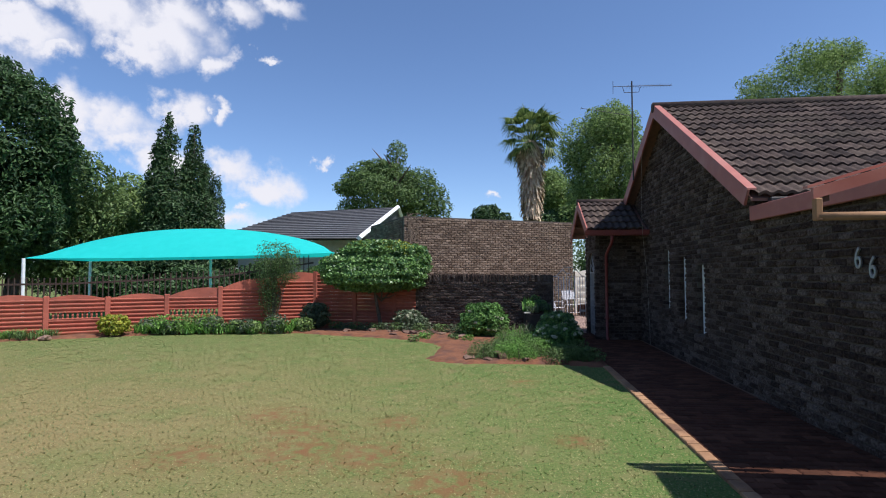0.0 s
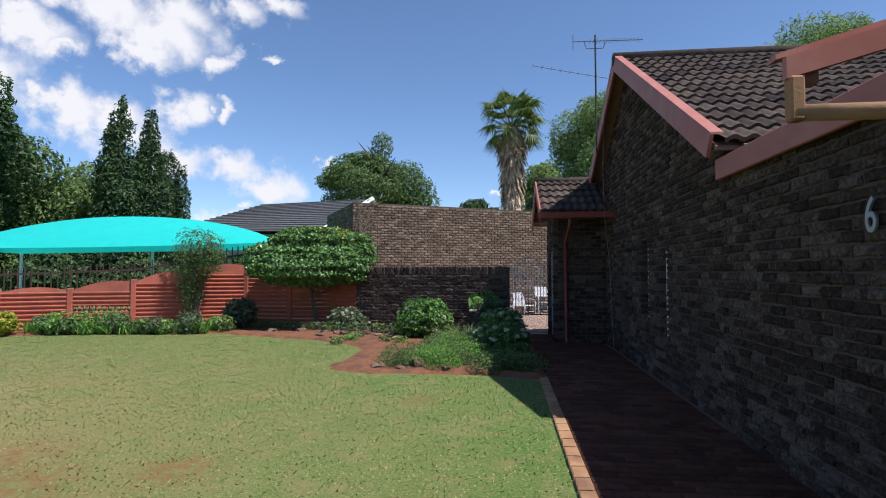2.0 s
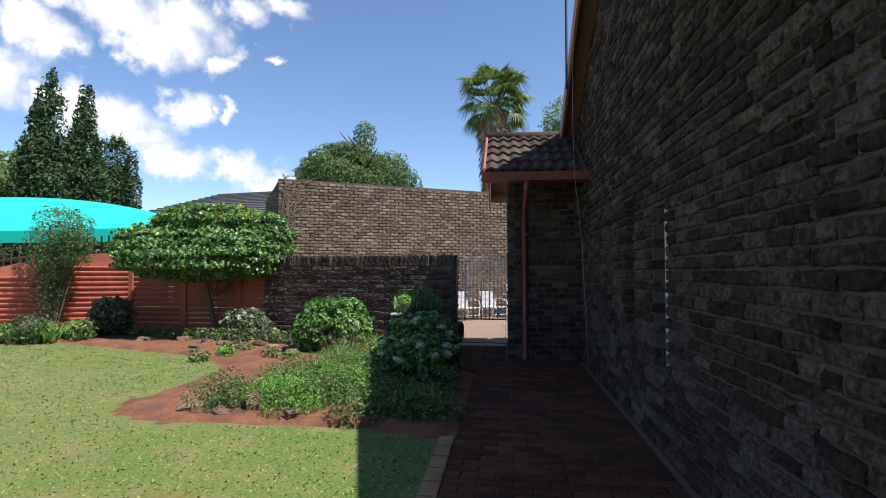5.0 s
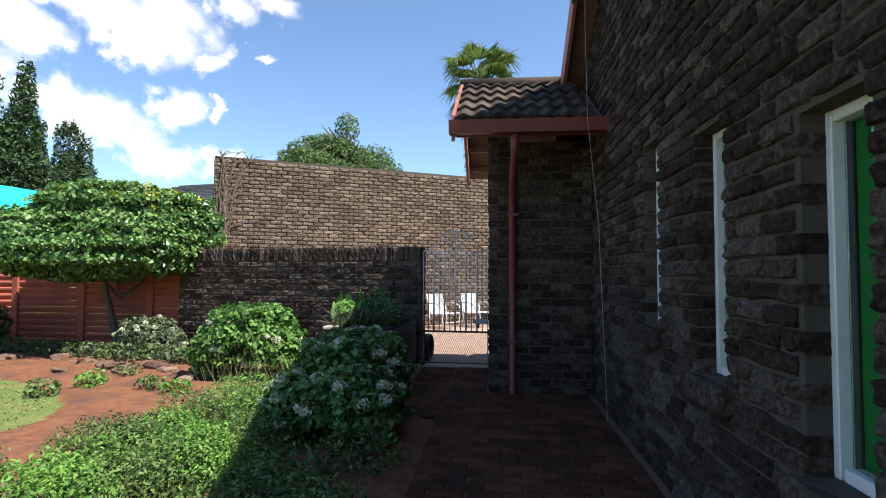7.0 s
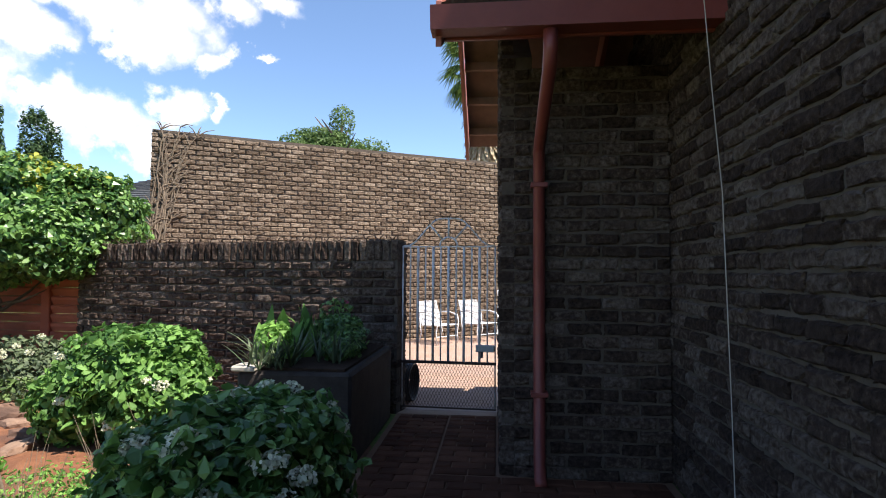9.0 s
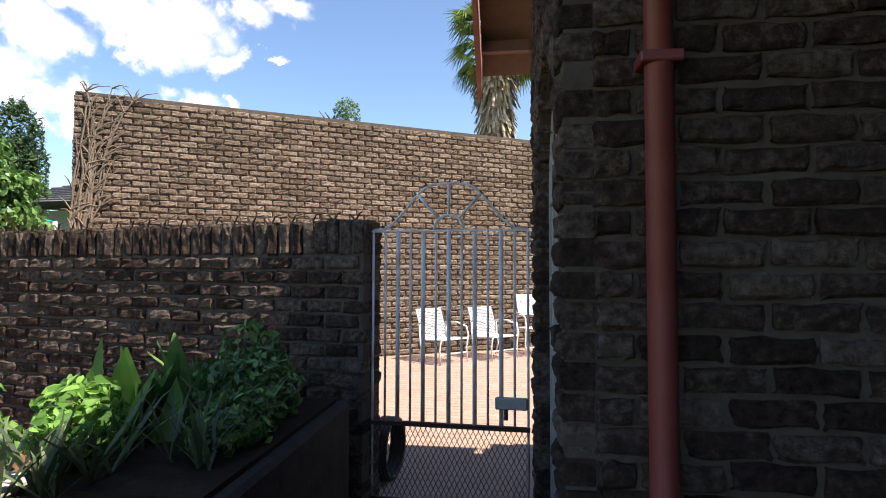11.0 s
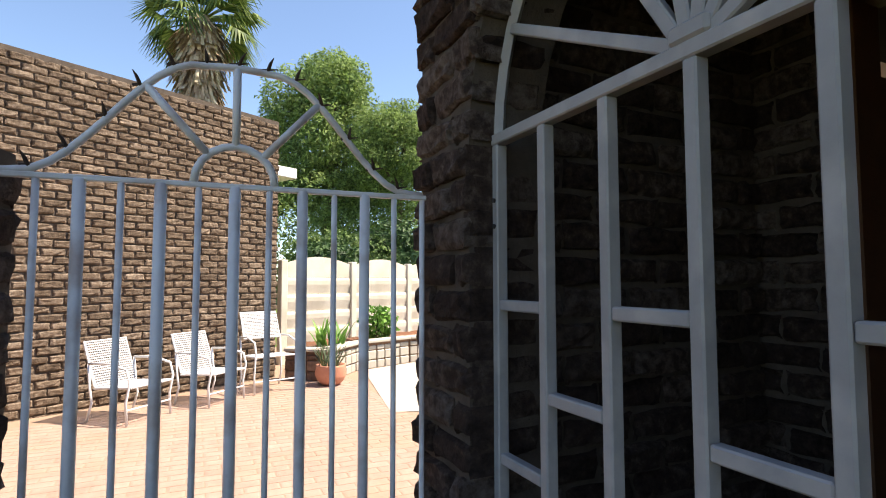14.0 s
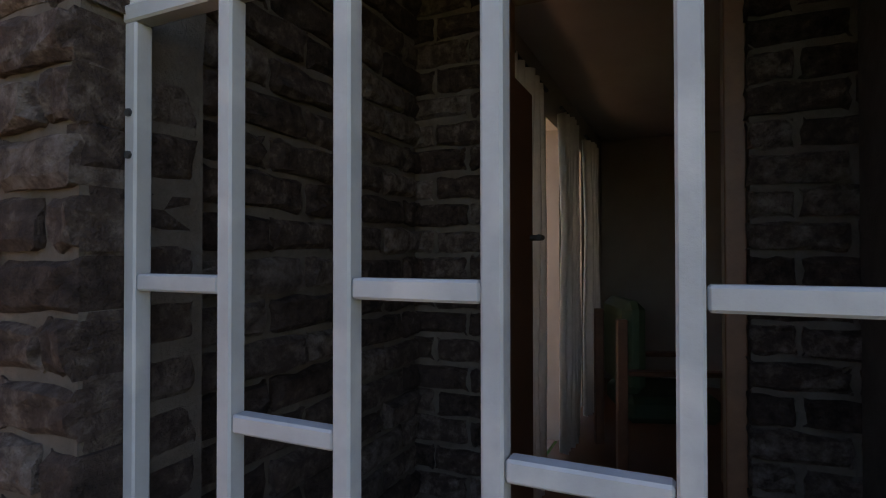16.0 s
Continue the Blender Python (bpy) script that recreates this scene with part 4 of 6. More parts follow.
# spikes on the garden wall
for k in range(28):
    u = LWL - 0.06 - k * 0.145
    p = pose(-2.6, 16.36, 0, 0, 0, LW) @ Vector((u, 0.03, 1.665))
    sp = empty("wall_spike", Matrix.Translation(p), "rusty bent steel spike on the brick wall", "spike", "wall spikes")
    s = rng.uniform(-0.03, 0.03)
    part("prong", tube(bmesh.new(), [(0, 0, -0.02), (0.035, -0.03, 0.022), (0.08 + s, -0.05, 0.03)], [0.006, 0.005, 0.002], 5), M_RUST, sp)
    part("prong", tube(bmesh.new(), [(0, 0, -0.02), (-0.03, 0.0, 0.018), (-0.07 - s, 0.01, 0.014)], [0.006, 0.005, 0.002], 5), M_RUST, sp)

# ---- slit windows in the house wall ----
for n, (y0, y1, z0, z1) in enumerate(WINDOWS):
    w = empty("window_%d" % (n + 1), pose(WX + 0.135, (y0 + y1) / 2, z0), "narrow window with a white-painted frame", "window", kind="structure")
    hw, h = (y1 - y0) / 2, z1 - z0
    part("frame_side", boxed(-0.034, -hw, 0, 0.02, -hw + 0.034, h, 0.004), M_FRAME, w)
    part("frame_side", boxed(-0.034, hw - 0.034, 0, 0.02, hw, h, 0.004), M_FRAME, w)
    part("frame_top", boxed(-0.03, -hw + 0.035, h - 0.04, 0.04, hw - 0.035, h, 0.004), M_FRAME, w)
    part("frame_bottom", boxed(-0.03, -hw + 0.046, 0, 0.04, hw - 0.046, 0.045, 0.004), M_FRAME, w)
    g = part("pane", boxed(0.0, -hw + 0.046, 0.046, 0.006, hw - 0.046, h - 0.046), M_GLASS, w)
    g.visible_shadow = False
    # green sheet behind the pane, added in place of the lawn's reflection
    part("blind", boxed(0.05, -hw + 0.03, 0.02, 0.06, hw - 0.03, h - 0.02), M_GREENREFLECT, w, "green sheet painted as a reflection of the garden")
    part("sill", boxed(-0.19, -hw - 0.05, -0.13, -0.032, hw + 0.05, -0.005, 0.02), M_BRICK, w, "dark projecting brick sill")

# ---- room behind the porch and the windows ----
def inner(name, a, mat, label, cat="wall"):
    return tagged(link(name, boxed(*a), mat), label, cat, kind="structure")


inner("wall_inner_back", (8.0, 7.9, 0, 8.1, 16.2, 2.6), M_PLASTER, "plain inner wall of the house")
inner("wall_inner_south", (3.74, 7.9, 0, 8.0, 8.0, 2.6), M_PLASTER, "plain inner wall of the house")
inner("wall_inner_mid", (3.74, 13.5, 0, 8.0, 13.6, 2.6), M_PLASTER, "plain partition wall of the room")
inner("ceiling_room", (3.74, 7.9, 2.6, 8.1, 16.2, 2.66), M_PLASTER, "plain dim room ceiling", "ceiling")
inner("floor_room", (3.74, 7.9, -0.02, 8.1, 15.42, 0.03), M_WOOD, "dark reddish wooden room floor", "floor")
for a in ((3.74, 15.42, 0, 4.35, 15.6, 2.6), (4.95, 15.42, 0, 5.5, 15.6, 2.6), (5.9, 15.42, 0, 6.4, 15.6, 2.6), (6.8, 15.42, 0, 8.0, 15.6, 2.6)):
    inner("wall_inner_north", a, M_PLASTER, "inner wall between tall windows")
for x0, x1 in ((4.35, 4.95), (5.5, 5.9), (6.4, 6.8)):
    inner("wall_inner_lintel", (x0, 15.42, 2.28, x1, 15.6, 2.6), M_PLASTER, "wall over a tall window")
    c = empty("curtain", pose((x0 + x1) / 2, 15.30, 0.06), "pale grey full-length curtain in soft folds", "curtain", "room curtains")
    V, F = [], []
    L = x1 - x0
    for i in range(49):
        f = i / 48
        for z in (0.0, 0.7, 1.5, 2.24):
            V.append((-L / 2 + L * f, 0.035 * math.sin(f * 30 + x0) + 0.012 * math.sin(z * 3 + f * 9), z))
    for i in range(48):
        for j in range(3):
            a = i * 4 + j
            F.append((a, a + 4, a + 5, a + 1))
    ob = raw("cloth", V, F, M_CURTAIN, c, True)
    sol = ob.modifiers.new("thickness", "SOLIDIFY")
    sol.thickness = 0.004
    part("rail", tube(bmesh.new(), [(-L / 2 - 0.08, 0, 2.25), (L / 2 + 0.08, 0, 2.25)], 0.012, 8), M_DARKSTEEL, c)
door = empty("door_1", pose(3.76, 15.10, 0.03), "open brown wooden house door with a black handle", "door", kind="structure")
part("leaf", boxed(0.0, 0.05, 0, 0.40, 0.09, 2.0, 0.004), M_WOOD, door)
part("door_handle", tube(bmesh.new(), [(0.36, 0.05, 1.40), (0.36, 0.0, 1.40), (0.30, 0.0, 1.40)], 0.012, 8), M_DARKSTEEL, door)
fr = empty("door_frame", pose(3.5, 0, 0), "dark brown wooden door frame", "door frame", kind="structure")
part("jamb", boxed(0.06, 15.085, 0.03, 0.20, 15.138, 2.245, 0.004), M_WOOD, fr)
part("jamb", boxed(0.06, 14.422, 0.03, 0.20, 14.475, 2.245, 0.004), M_WOOD, fr)
part("head", boxed(0.06, 14.476, 2.19, 0.20, 15.084, 2.245, 0.004), M_WOOD, fr)
chair = empty("armchair", pose(5.7, 14.75, 0.03, 0, 0, 20), "wooden armchair with faded green cushions", "armchair")
for x, y in ((-0.32, -0.3), (0.32, -0.3), (-0.32, 0.3), (0.32, 0.3)):
    part("leg", boxed(x - 0.03, y - 0.03, 0, x + 0.03, y + 0.03, 0.62 if y < 0 else 0.95, 0.006), M_WOOD, chair)
part("seat_cushion", boxed(-0.29, -0.3, 0.32, 0.29, 0.26, 0.48, 0.04), L_GREY, chair)
part("back_cushion", boxed(-0.29, 0.14, 0.49, 0.29, 0.28, 1.05, 0.05), L_GREY, chair)
for x in (-0.32, 0.32):
    part("armrest", boxed(x - 0.04, -0.34, 0.62, x + 0.04, 0.27, 0.65, 0.01), M_WOOD, chair)

# ---- house number, wire, aerial ----
for y, z in ((5.60, 1.76), (5.40, 1.67)):
    c = bpy.data.curves.new("house_number", "FONT")
    c.body, c.size, c.extrude, c.bevel_depth = "6", 0.29, 0.006, 0.003
    ob = new("house_number", c)
    ob.matrix_world = pose(3.418, y, z, 90, 0, -90) @ Matrix.Diagonal((0.72, 1, 1, 1))
    c.materials.append(M_GALV)
    tagged(ob, "white metal house number 6 on dark brick", "house number", "house number digits")
wire = empty("cable", pose(0, 0, 0), "thin pale cable hanging down the brick wall", "cable")
part("strand", tube(bmesh.new(), [(3.26, 12.6, 4.75), (3.235, 12.62, 4.3), (3.225, 12.66, 3.4), (3.25, 12.71, 2.6), (3.305, 12.76, 2.1), (3.35, 12.79, 1.7), (3.365, 12.80, 1.3), (3.39, 12.83, 0.8), (3.41, 12.86, 0.4), (3.43, 12.9, 0.03)], 0.0024, 6), M_PALECONC, wire)
aer = empty("tv_aerial", pose(3.24, 13.4, 0), "television aerial on a thin steel mast", "aerial")
part("mast", tube(bmesh.new(), [(0, 0, 3.95), (0, 0, 6.40)], 0.018, 8), M_DARKSTEEL, aer)
for z in (4.15, 4.3):
    part("bracket", tube(bmesh.new(), [(0, 0, z), (0.26, 0, z)], 0.012, 6), M_GALV, aer)
boom = part("boom", tube(bmesh.new(), [(-0.45, 0, 6.28), (0.95, 0, 6.26)], 0.008, 6), M_DARKSTEEL, aer)
for k in range(16):
    x = -0.1 + k * 0.067
    part("element", tube(bmesh.new(), [(x, -0.11, 6.265), (x, 0.11, 6.265)], 0.004, 5), M_DARKSTEEL, boom)
part("reflector", tube(bmesh.new(), [(-0.45, 0.0, 6.10), (-0.45, 0, 6.42)], 0.006, 5), M_DARKSTEEL, boom)
part("dipole", tube(bmesh.new(), [(-0.22, 0, 6.25), (-0.18, 0, 6.12), (0.16, 0, 6.12), (0.2, 0, 6.25)], 0.008, 6), M_DARKSTEEL, boom)
b2 = part("lower_boom", tube(bmesh.new(), [(-1.30, -0.5, 5.62), (0.25, 0.1, 5.52)], 0.006, 6), M_DARKSTEEL, aer)
for k in range(8):
    f = k / 8
    part("element", tube(bmesh.new(), [(-1.30 + 1.5 * f, -0.5 + 0.58 * f - 0.10, 5.62 - 0.1 * f), (-1.30 + 1.5 * f, -0.5 + 0.58 * f + 0.10, 5.62 - 0.1 * f)], 0.004, 5), M_DARKSTEEL, b2)

# ---- carport truss beside the start of the path ----
cp = empty("carport_truss", pose(2.44, 4.50, -0.07), "salmon-painted carport truss with a pale tie beam", "carport")
part("tie_beam", tube(bmesh.new(), [(0.04, 0, 2.235), (1.0, 0, 2.235)], 0.034, 10), M_EDGE, cp, "pale round tie beam", True)
part("end_post", boxed(0.02, -0.03, 2.20, 0.075, 0.03, 2.38, 0.008), M_EDGE, cp)
bm = prism(bmesh.new(), [(0.01, 2.37), (2.4, 3.05), (2.4, 3.16), (0.01, 2.46)], 0.035, Matrix.Translation((0, -0.02, 0)))
part("rafter", bm, M_REDPAINT, cp)
bm = prism(bmesh.new(), [(-0.01, 2.462), (2.4, 3.17), (2.4, 3.195), (-0.01, 2.485)], 0.07, Matrix.Translation((0, 0.02, 0)))
part("roof_sheet", bm, M_REDPAINT, cp)
part("purlin", boxed(0.1, 0.02, 2.36, 0.15, 0.08, 2.44), M_ROOFWOOD, cp)

# ---- planter by the gate ----
pl = empty("planter", pose(0.62, 13.92, 0), "dark stone planter box with a pale coping", "planter")
part("body", boxed(0, 0, 0, 0.80, 1.38, 0.66, 0.02), M_DARKSTONE, pl)
part("coping", boxed(-0.03, -0.03, 0.662, 0.14, 0.14, 0.70, 0.01), M_PALECONC, pl)
part("soil", boxed(0.06, 0.06, 0.655, 0.74, 1.32, 0.68), M_DARKSOIL, pl, "dark damp potting soil")


def blades(name, spots, n, length, width, mat, parent, seed, lean=0.5, droop=0.35):
    """Arching strap leaves from given roots: four quads along each leaf."""
    r = np.random.default_rng(seed)
    V, F = [], []
    for i in range(n):
        s = np.array(spots[r.integers(len(spots))], dtype=float)
        ang, L, ln = r.uniform(0, 2 * math.pi), length * r.uniform(0.6, 1.15), lean * r.uniform(0.2, 1.2)
        d = np.array([math.cos(ang), math.sin(ang), 0.0])
        sidev = np.array([-d[1], d[0], 0.0])
        b = len(V)
        for k in range(5):
            f = k / 4
            c = s + d * L * ln * f + np.array([0, 0, L * (f - droop * f * f)]) + np.array([r.normal(0, 0.01), r.normal(0, 0.01), 0]) * 0.3
            w = width * (1.0 - 0.9 * f ** 2) * (0.55 + 0.9 * f * (1 - f) * 2)
            V += [c - sidev * w, c + sidev * w]
        for k in range(4):
            F.append((b + 2 * k, b + 2 * k + 1, b + 2 * k + 3, b + 2 * k + 2))
    return raw(name, V, F, mat, parent)


def tuft(name, x, y, z, n, length, width, mat, label, seed, spread=0.15, lean=0.5, droop=0.35, group="", category="plant"):
    t = empty(name, pose(x, y, z), label, category, group)
    r = random.Random(seed)
    blades("leaves", [(r.uniform(-spread, spread), r.uniform(-spread, spread), 0) for i in range(12)], n, length, width, mat, t, seed, lean, droop)
    return t


tuft("agapanthus", 0.95, 14.75, 0.68, 46, 0.42, 0.014, L_HEDGE, "strap-leaved green plant in the planter", 3, 0.14)
lily = empty("arum_lily", pose(0.76, 14.45, 0.68), "broad-leaved green lily in the planter", "plant")
for k in range(16):
    rl_ = random.Random(500 + k)
    blades("leaf", [(rl_.uniform(-0.15, 0.26), rl_.uniform(-0.15, 0.15), 0)], 1, 0.46, 0.075, (L_BRIGHT, L_BUSH)[k % 2], lily, 500 + k, 0.30, 0.22)
tuft("spiky_grass", 1.10, 14.35, 0.68, 60, 0.36, 0.008, L_GREY, "spiky grey-green tuft in the planter", 5, 0.2, 0.75)
tuft("spiky_grass", 0.72, 13.62, 0.03, 60, 0.62, 0.012, L_GREY, "spiky grey-green tuft beside the planter", 6, 0.1, 0.5)
bush("potted_shrub", (0.77, 14.2, 0.68), [(0.77, 14.2, 0.82, 0.12, 0.16, 0.15)], 420, 0.026, L_BRIGHT, "small bright green shrub in the planter", seed=7)
bush("potted_shrub", (1.0, 14.75, 0.68), [(1.05, 14.85, 0.80, 0.22, 0.30, 0.17), (1.2, 14.5, 0.76, 0.13, 0.26, 0.12)], 2400, 0.026, L_HEDGE, "dark leafy shrub filling the planter", seed=9, shape=0.9)
tuft("spiky_grass", 0.86, 13.98, 0.68, 70, 0.34, 0.010, L_GREY, "spiky grey-green tuft in the planter", 16, 0.16, 0.9)
tuft("spiky_grass", 0.45, 13.9, 0.03, 60, 0.55, 0.012, L_BRIGHT, "spiky grey-green tuft beside the planter", 17, 0.16, 0.6)
bush("red_flower", (1.0, 15.1, 0.68), [(0.95, 15.1, 0.9, 0.16, 0.12, 0.2)], 260, 0.03, L_HEDGE, "leafy stem with a pink bloom by the wall", "flower", seed=8, flowers=3, flower_mat=M_PINK, flower_size=0.022)

# ---- courtyard ----
def mesh_chair(name, m, seat_h, back_top, label):
    c = empty(name, m, label, "chair", "courtyard chairs")

    def panel(nm, p0, pu, pv, nu, nv):
        bm = bmesh.new()
        p0, pu, pv = Vector(p0), Vector(pu), Vector(pv)
        nrm = pu.cross(pv).normalized() * 0.004
        for i in range(nu + 1):
            a = p0 + pu * (i / nu)
            tube(bm, [a - nrm, a + pv - nrm], 0.0058, 4)
        for j in range(nv + 1):
            a = p0 + pv * (j / nv)
            tube(bm, [a + nrm, a + pu + nrm], 0.0058, 4)
        part(nm, bm, M_PLASTIC, c)["kind"] = "stuff"
        part(nm + "_rim", tube(bmesh.new(), [p0, p0 + pu, p0 + pu + pv, p0 + pv, p0], 0.012, 6), M_PLASTIC, c)
    panel("seat", (-0.24, -0.46, seat_h + 0.03), (0.48, 0, 0), (0, 0.46, -0.03), 20, 18)
    panel("backrest", (-0.24, 0.0, seat_h + (0.02 if back_top < 0.9 else 0.22)), (0.48, 0, 0), (0, 0.16, back_top - seat_h - (0.02 if back_top < 0.9 else 0.22)), 20, 18)
    for s in (-1, 1):
        x = s * 0.265
        part("arm_leg", tube(bmesh.new(), [(x, 0.06, seat_h + 0.24), (x, -0.2, seat_h + 0.25), (x, -0.42, seat_h + 0.20), (x, -0.46, seat_h + 0.08), (x, -0.42, 0.22), (x, -0.44, 0.01)], 0.012, 6), M_PLASTIC, c, smooth=True)
        part("back_leg", tube(bmesh.new(), [(x, 0.06, seat_h + 0.24), (x, 0.03, seat_h), (x, 0.0, 0.2), (x, 0.06, 0.01)], 0.012, 6), M_PLASTIC, c, smooth=True)
    part("stretcher", tube(bmesh.new(), [(-0.265, -0.43, 0.15), (0.265, -0.43, 0.15)], 0.009, 6), M_PLASTIC, c)
    return c


mesh_chair("garden_chair", pose(1.16, 20.62, 0.006, 0, 0, 48), 0.33, 0.77, "white mesh steel garden chair against the brick wall")
mesh_chair("garden_chair", pose(1.92, 21.10, 0.006, 0, 0, 44), 0.33, 0.77, "white mesh steel garden chair against the brick wall")
mesh_chair("garden_chair", pose(2.68, 21.60, 0.006, 0, 0, 16), 0.42, 0.96, "taller white garden chair with an open back")

kerb = empty("stone_planter", pose(0, 0, 0), "low curved planter wall of pale irregular stone", "planter")
rr = random.Random(9)
line = [(3.02, 22.0), (3.55, 21.6), (4.2, 22.35), (5.2, 22.75), (7.5, 23.1)]
for (ax, ay), (bx, by) in zip(line, line[1:]):
    L = math.hypot(bx - ax, by - ay)
    a = math.atan2(by - ay, bx - ax)
    base = pose(ax, ay, 0, 0, 0, math.degrees(a))
    part("wall", boxed(0, 0.03, 0, L, 0.16, 0.40, 0.0, base), M_JOINT, kerb)
    u = 0.0
    while u < L - 0.05:
        w = min(rr.uniform(0.14, 0.26), L - u)
        for z0, z1 in ((0.0, 0.13), (0.14, 0.28), (0.29, 0.36)):
            bm = boxed(u + 0.008, rr.uniform(-0.005, 0.015), z0 + 0.004, u + w - 0.008, 0.05, z1, 0.012, base)
            part("stone", bm, M_PALECONC if ax > 3.4 else M_STONE, kerb)
        u += w
    part("coping", boxed(0, -0.03, 0.405, L, 0.19, 0.45, 0.01, base), M_PALECONC, kerb)
patch("planter_soil", [(3.1, 22.1), (3.55, 21.75), (4.2, 22.5), (5.2, 22.9), (7.5, 23.25), (7.5, 25.2), (3.3, 23.4)], 0.14, 0.38, M_SOIL, "soil in the raised stone planter", "soil", 9.0)
for i in range(5):
    precast_bay((3.2 + 1.36 * i, 23.5 + 0.62 * i), (4.56 + 1.36 * i, 24.12 + 0.62 * i), 1.72, 1.72, False, M_CREAM, 0.0, 0.29, 0.12, "cream-painted precast concrete boundary wall bay")
tuft("aloe", 3.75, 22.35, 0.38, 40, 0.62, 0.03, L_BRIGHT, "bright green strappy plant in the stone planter", 12, 0.18, 0.5)
bush("planter_shrub", (4.75, 23.1, 0.38), [(4.75, 23.1, 0.68, 0.32, 0.25, 0.28)], 500, 0.06, L_BRIGHT, "small bright green shrub in the stone planter", seed=13)
tuft("succulent", 5.75, 23.3, 0.38, 30, 0.35, 0.03, L_HEDGE, "dark green succulent in the stone planter", 14, 0.1)
pot = empty("flower_pot", pose(3.53, 21.38, 0.006), "round terracotta pot with grey-green grass", "flower pot")
bm = bmesh.new()
prof = [(0.10, 0.0), (0.17, 0.06), (0.21, 0.15), (0.19, 0.24), (0.20, 0.27), (0.18, 0.27), (0.17, 0.22)]
rings = [[bm.verts.new((r * math.cos(2 * math.pi * k / 20), r * math.sin(2 * math.pi * k / 20), z)) for k in range(20)] for r, z in prof]
for r0, r1 in zip(rings, rings[1:]):
    for k in range(20):
        bm.faces.new((r0[k], r0[(k + 1) % 20], r1[(k + 1) % 20], r1[k]))
bm.faces.new(rings[0])
bm.faces.new(rings[-1])
part("body", bm, M_TERRA, pot, smooth=True)
blades("leaves", [(rr.uniform(-0.1, 0.1), rr.uniform(-0.1, 0.1), 0.22) for i in range(8)], 60, 0.45, 0.01, L_GREY, pot, 15, 0.6)
slab = bmesh.new()
for v in ((3.75, 19.6), (9.0, 18.2), (9.0, 23.0), (5.2, 22.7), (4.25, 22.3)):
    slab.verts.new((*v, 0.014))
slab.faces.new(slab.verts)
tagged(link("concrete_slab", slab, M_PALECONC), "pale sunlit concrete slab in the courtyard", "slab", kind="structure")
eave = empty("garage_roof", pose(-3.39, 18.80, 0, 0, 0, BWA), "white-edged flat roof behind the tall wall", "roof", kind="structure")
part("fascia", boxed(BWL - 0.3, 2.0, 3.40, 9.15, 4.5, 3.60, 0.01), M_FRAME, eave)
part("return_wall", boxed(BWL - 0.24, 0.25, -0.05, BWL - 0.01, 4.6, 3.39), M_MORTAR, eave)

# dry creeper on the tall wall
vine = empty("creeper", pose(-3.39, 18.80, -0.06, 0, 0, BWA), "bare dry creeper stems clinging to the brick wall", "creeper")
rv = random.Random(21)
for k in range(12):
    u = rv.uniform(0.04, 0.24)
    z = rv.uniform(0.9, 2.2)
    pts = [(u, -0.015, z)]
    drift = rv.choice((-0.01, 0.0, 0.01, 0.03, 0.075))
    for q in range(9):
        u = min(max(u + drift + rv.uniform(-0.05, 0.05), 0.0), 0.95)
        z = min(z + rv.uniform(0.08, 0.34), 3.86)
        pts.append((u, -0.02 + rv.uniform(-0.012, 0.004), z))
    stem = part("stem", tube(bmesh.new(), pts, [0.019 * (1 - 0.08 * i) for i in range(10)], 5), M_TWIG, vine)
    for q in range(8):
        s = Vector(pts[rv.randrange(3, 9)])
        e = s + Vector((rv.uniform(-0.15, 0.3), -0.005, rv.uniform(0.03, 0.3)))
        e.z = min(e.z, 3.9)
        part("twig", tube(bmesh.new(), [s, s.lerp(e, 0.5) + Vector((0, -0.015, 0.03)), e], [0.013, 0.009, 0.004], 4), M_TWIG, stem)

# ---- garden plants ----
hedge_blobs = [(-3.9, 16.45, 2.0, 1.30, 1.05, 0.58), (-4.85, 16.0, 1.85, 0.65, 0.8, 0.46), (-2.95, 16.75, 2.0, 0.70, 0.8, 0.56), (-3.8, 16.25, 2.36, 1.0, 0.75, 0.38), (-3.3, 15.95, 1.74, 0.9, 0.75, 0.42), (-4.4, 15.75, 1.75, 0.75, 0.7, 0.42), (-2.75, 16.6, 2.05, 0.55, 0.65, 0.55), (-2.8, 16.2, 1.62, 0.55, 0.65, 0.42), (-3.8, 15.95, 1.56, 1.25, 1.0, 0.40), (-4.4, 15.6, 1.6, 0.8, 0.7, 0.36)]
hb = bush("clipped_tree", (-3.7, 16.5, 0), hedge_blobs, 76000, 0.042, L_HEDGE, "dense clipped mop-headed tree with glossy leaves", "tree", seed=31, fill=0.34, shape=1.3, stems=0)
part("trunk", limb_set(bmesh.new(), (0, 0, -0.05), (0.0, -0.1, 2.2), 0.07, 32, 9, 0.55), M_BARK, hb)
# yellow leaves over the top lobes imitate sunlight on the crown
leaf_cloud("yellow_growth", [(-0.1, -0.1, 2.40, 1.0, 0.7, 0.34), (0.7, 0.2, 2.25, 0.6, 0.6, 0.40)], 3600, 0.044, L_YELLOW, hb, 33, 0.0, 1.3)

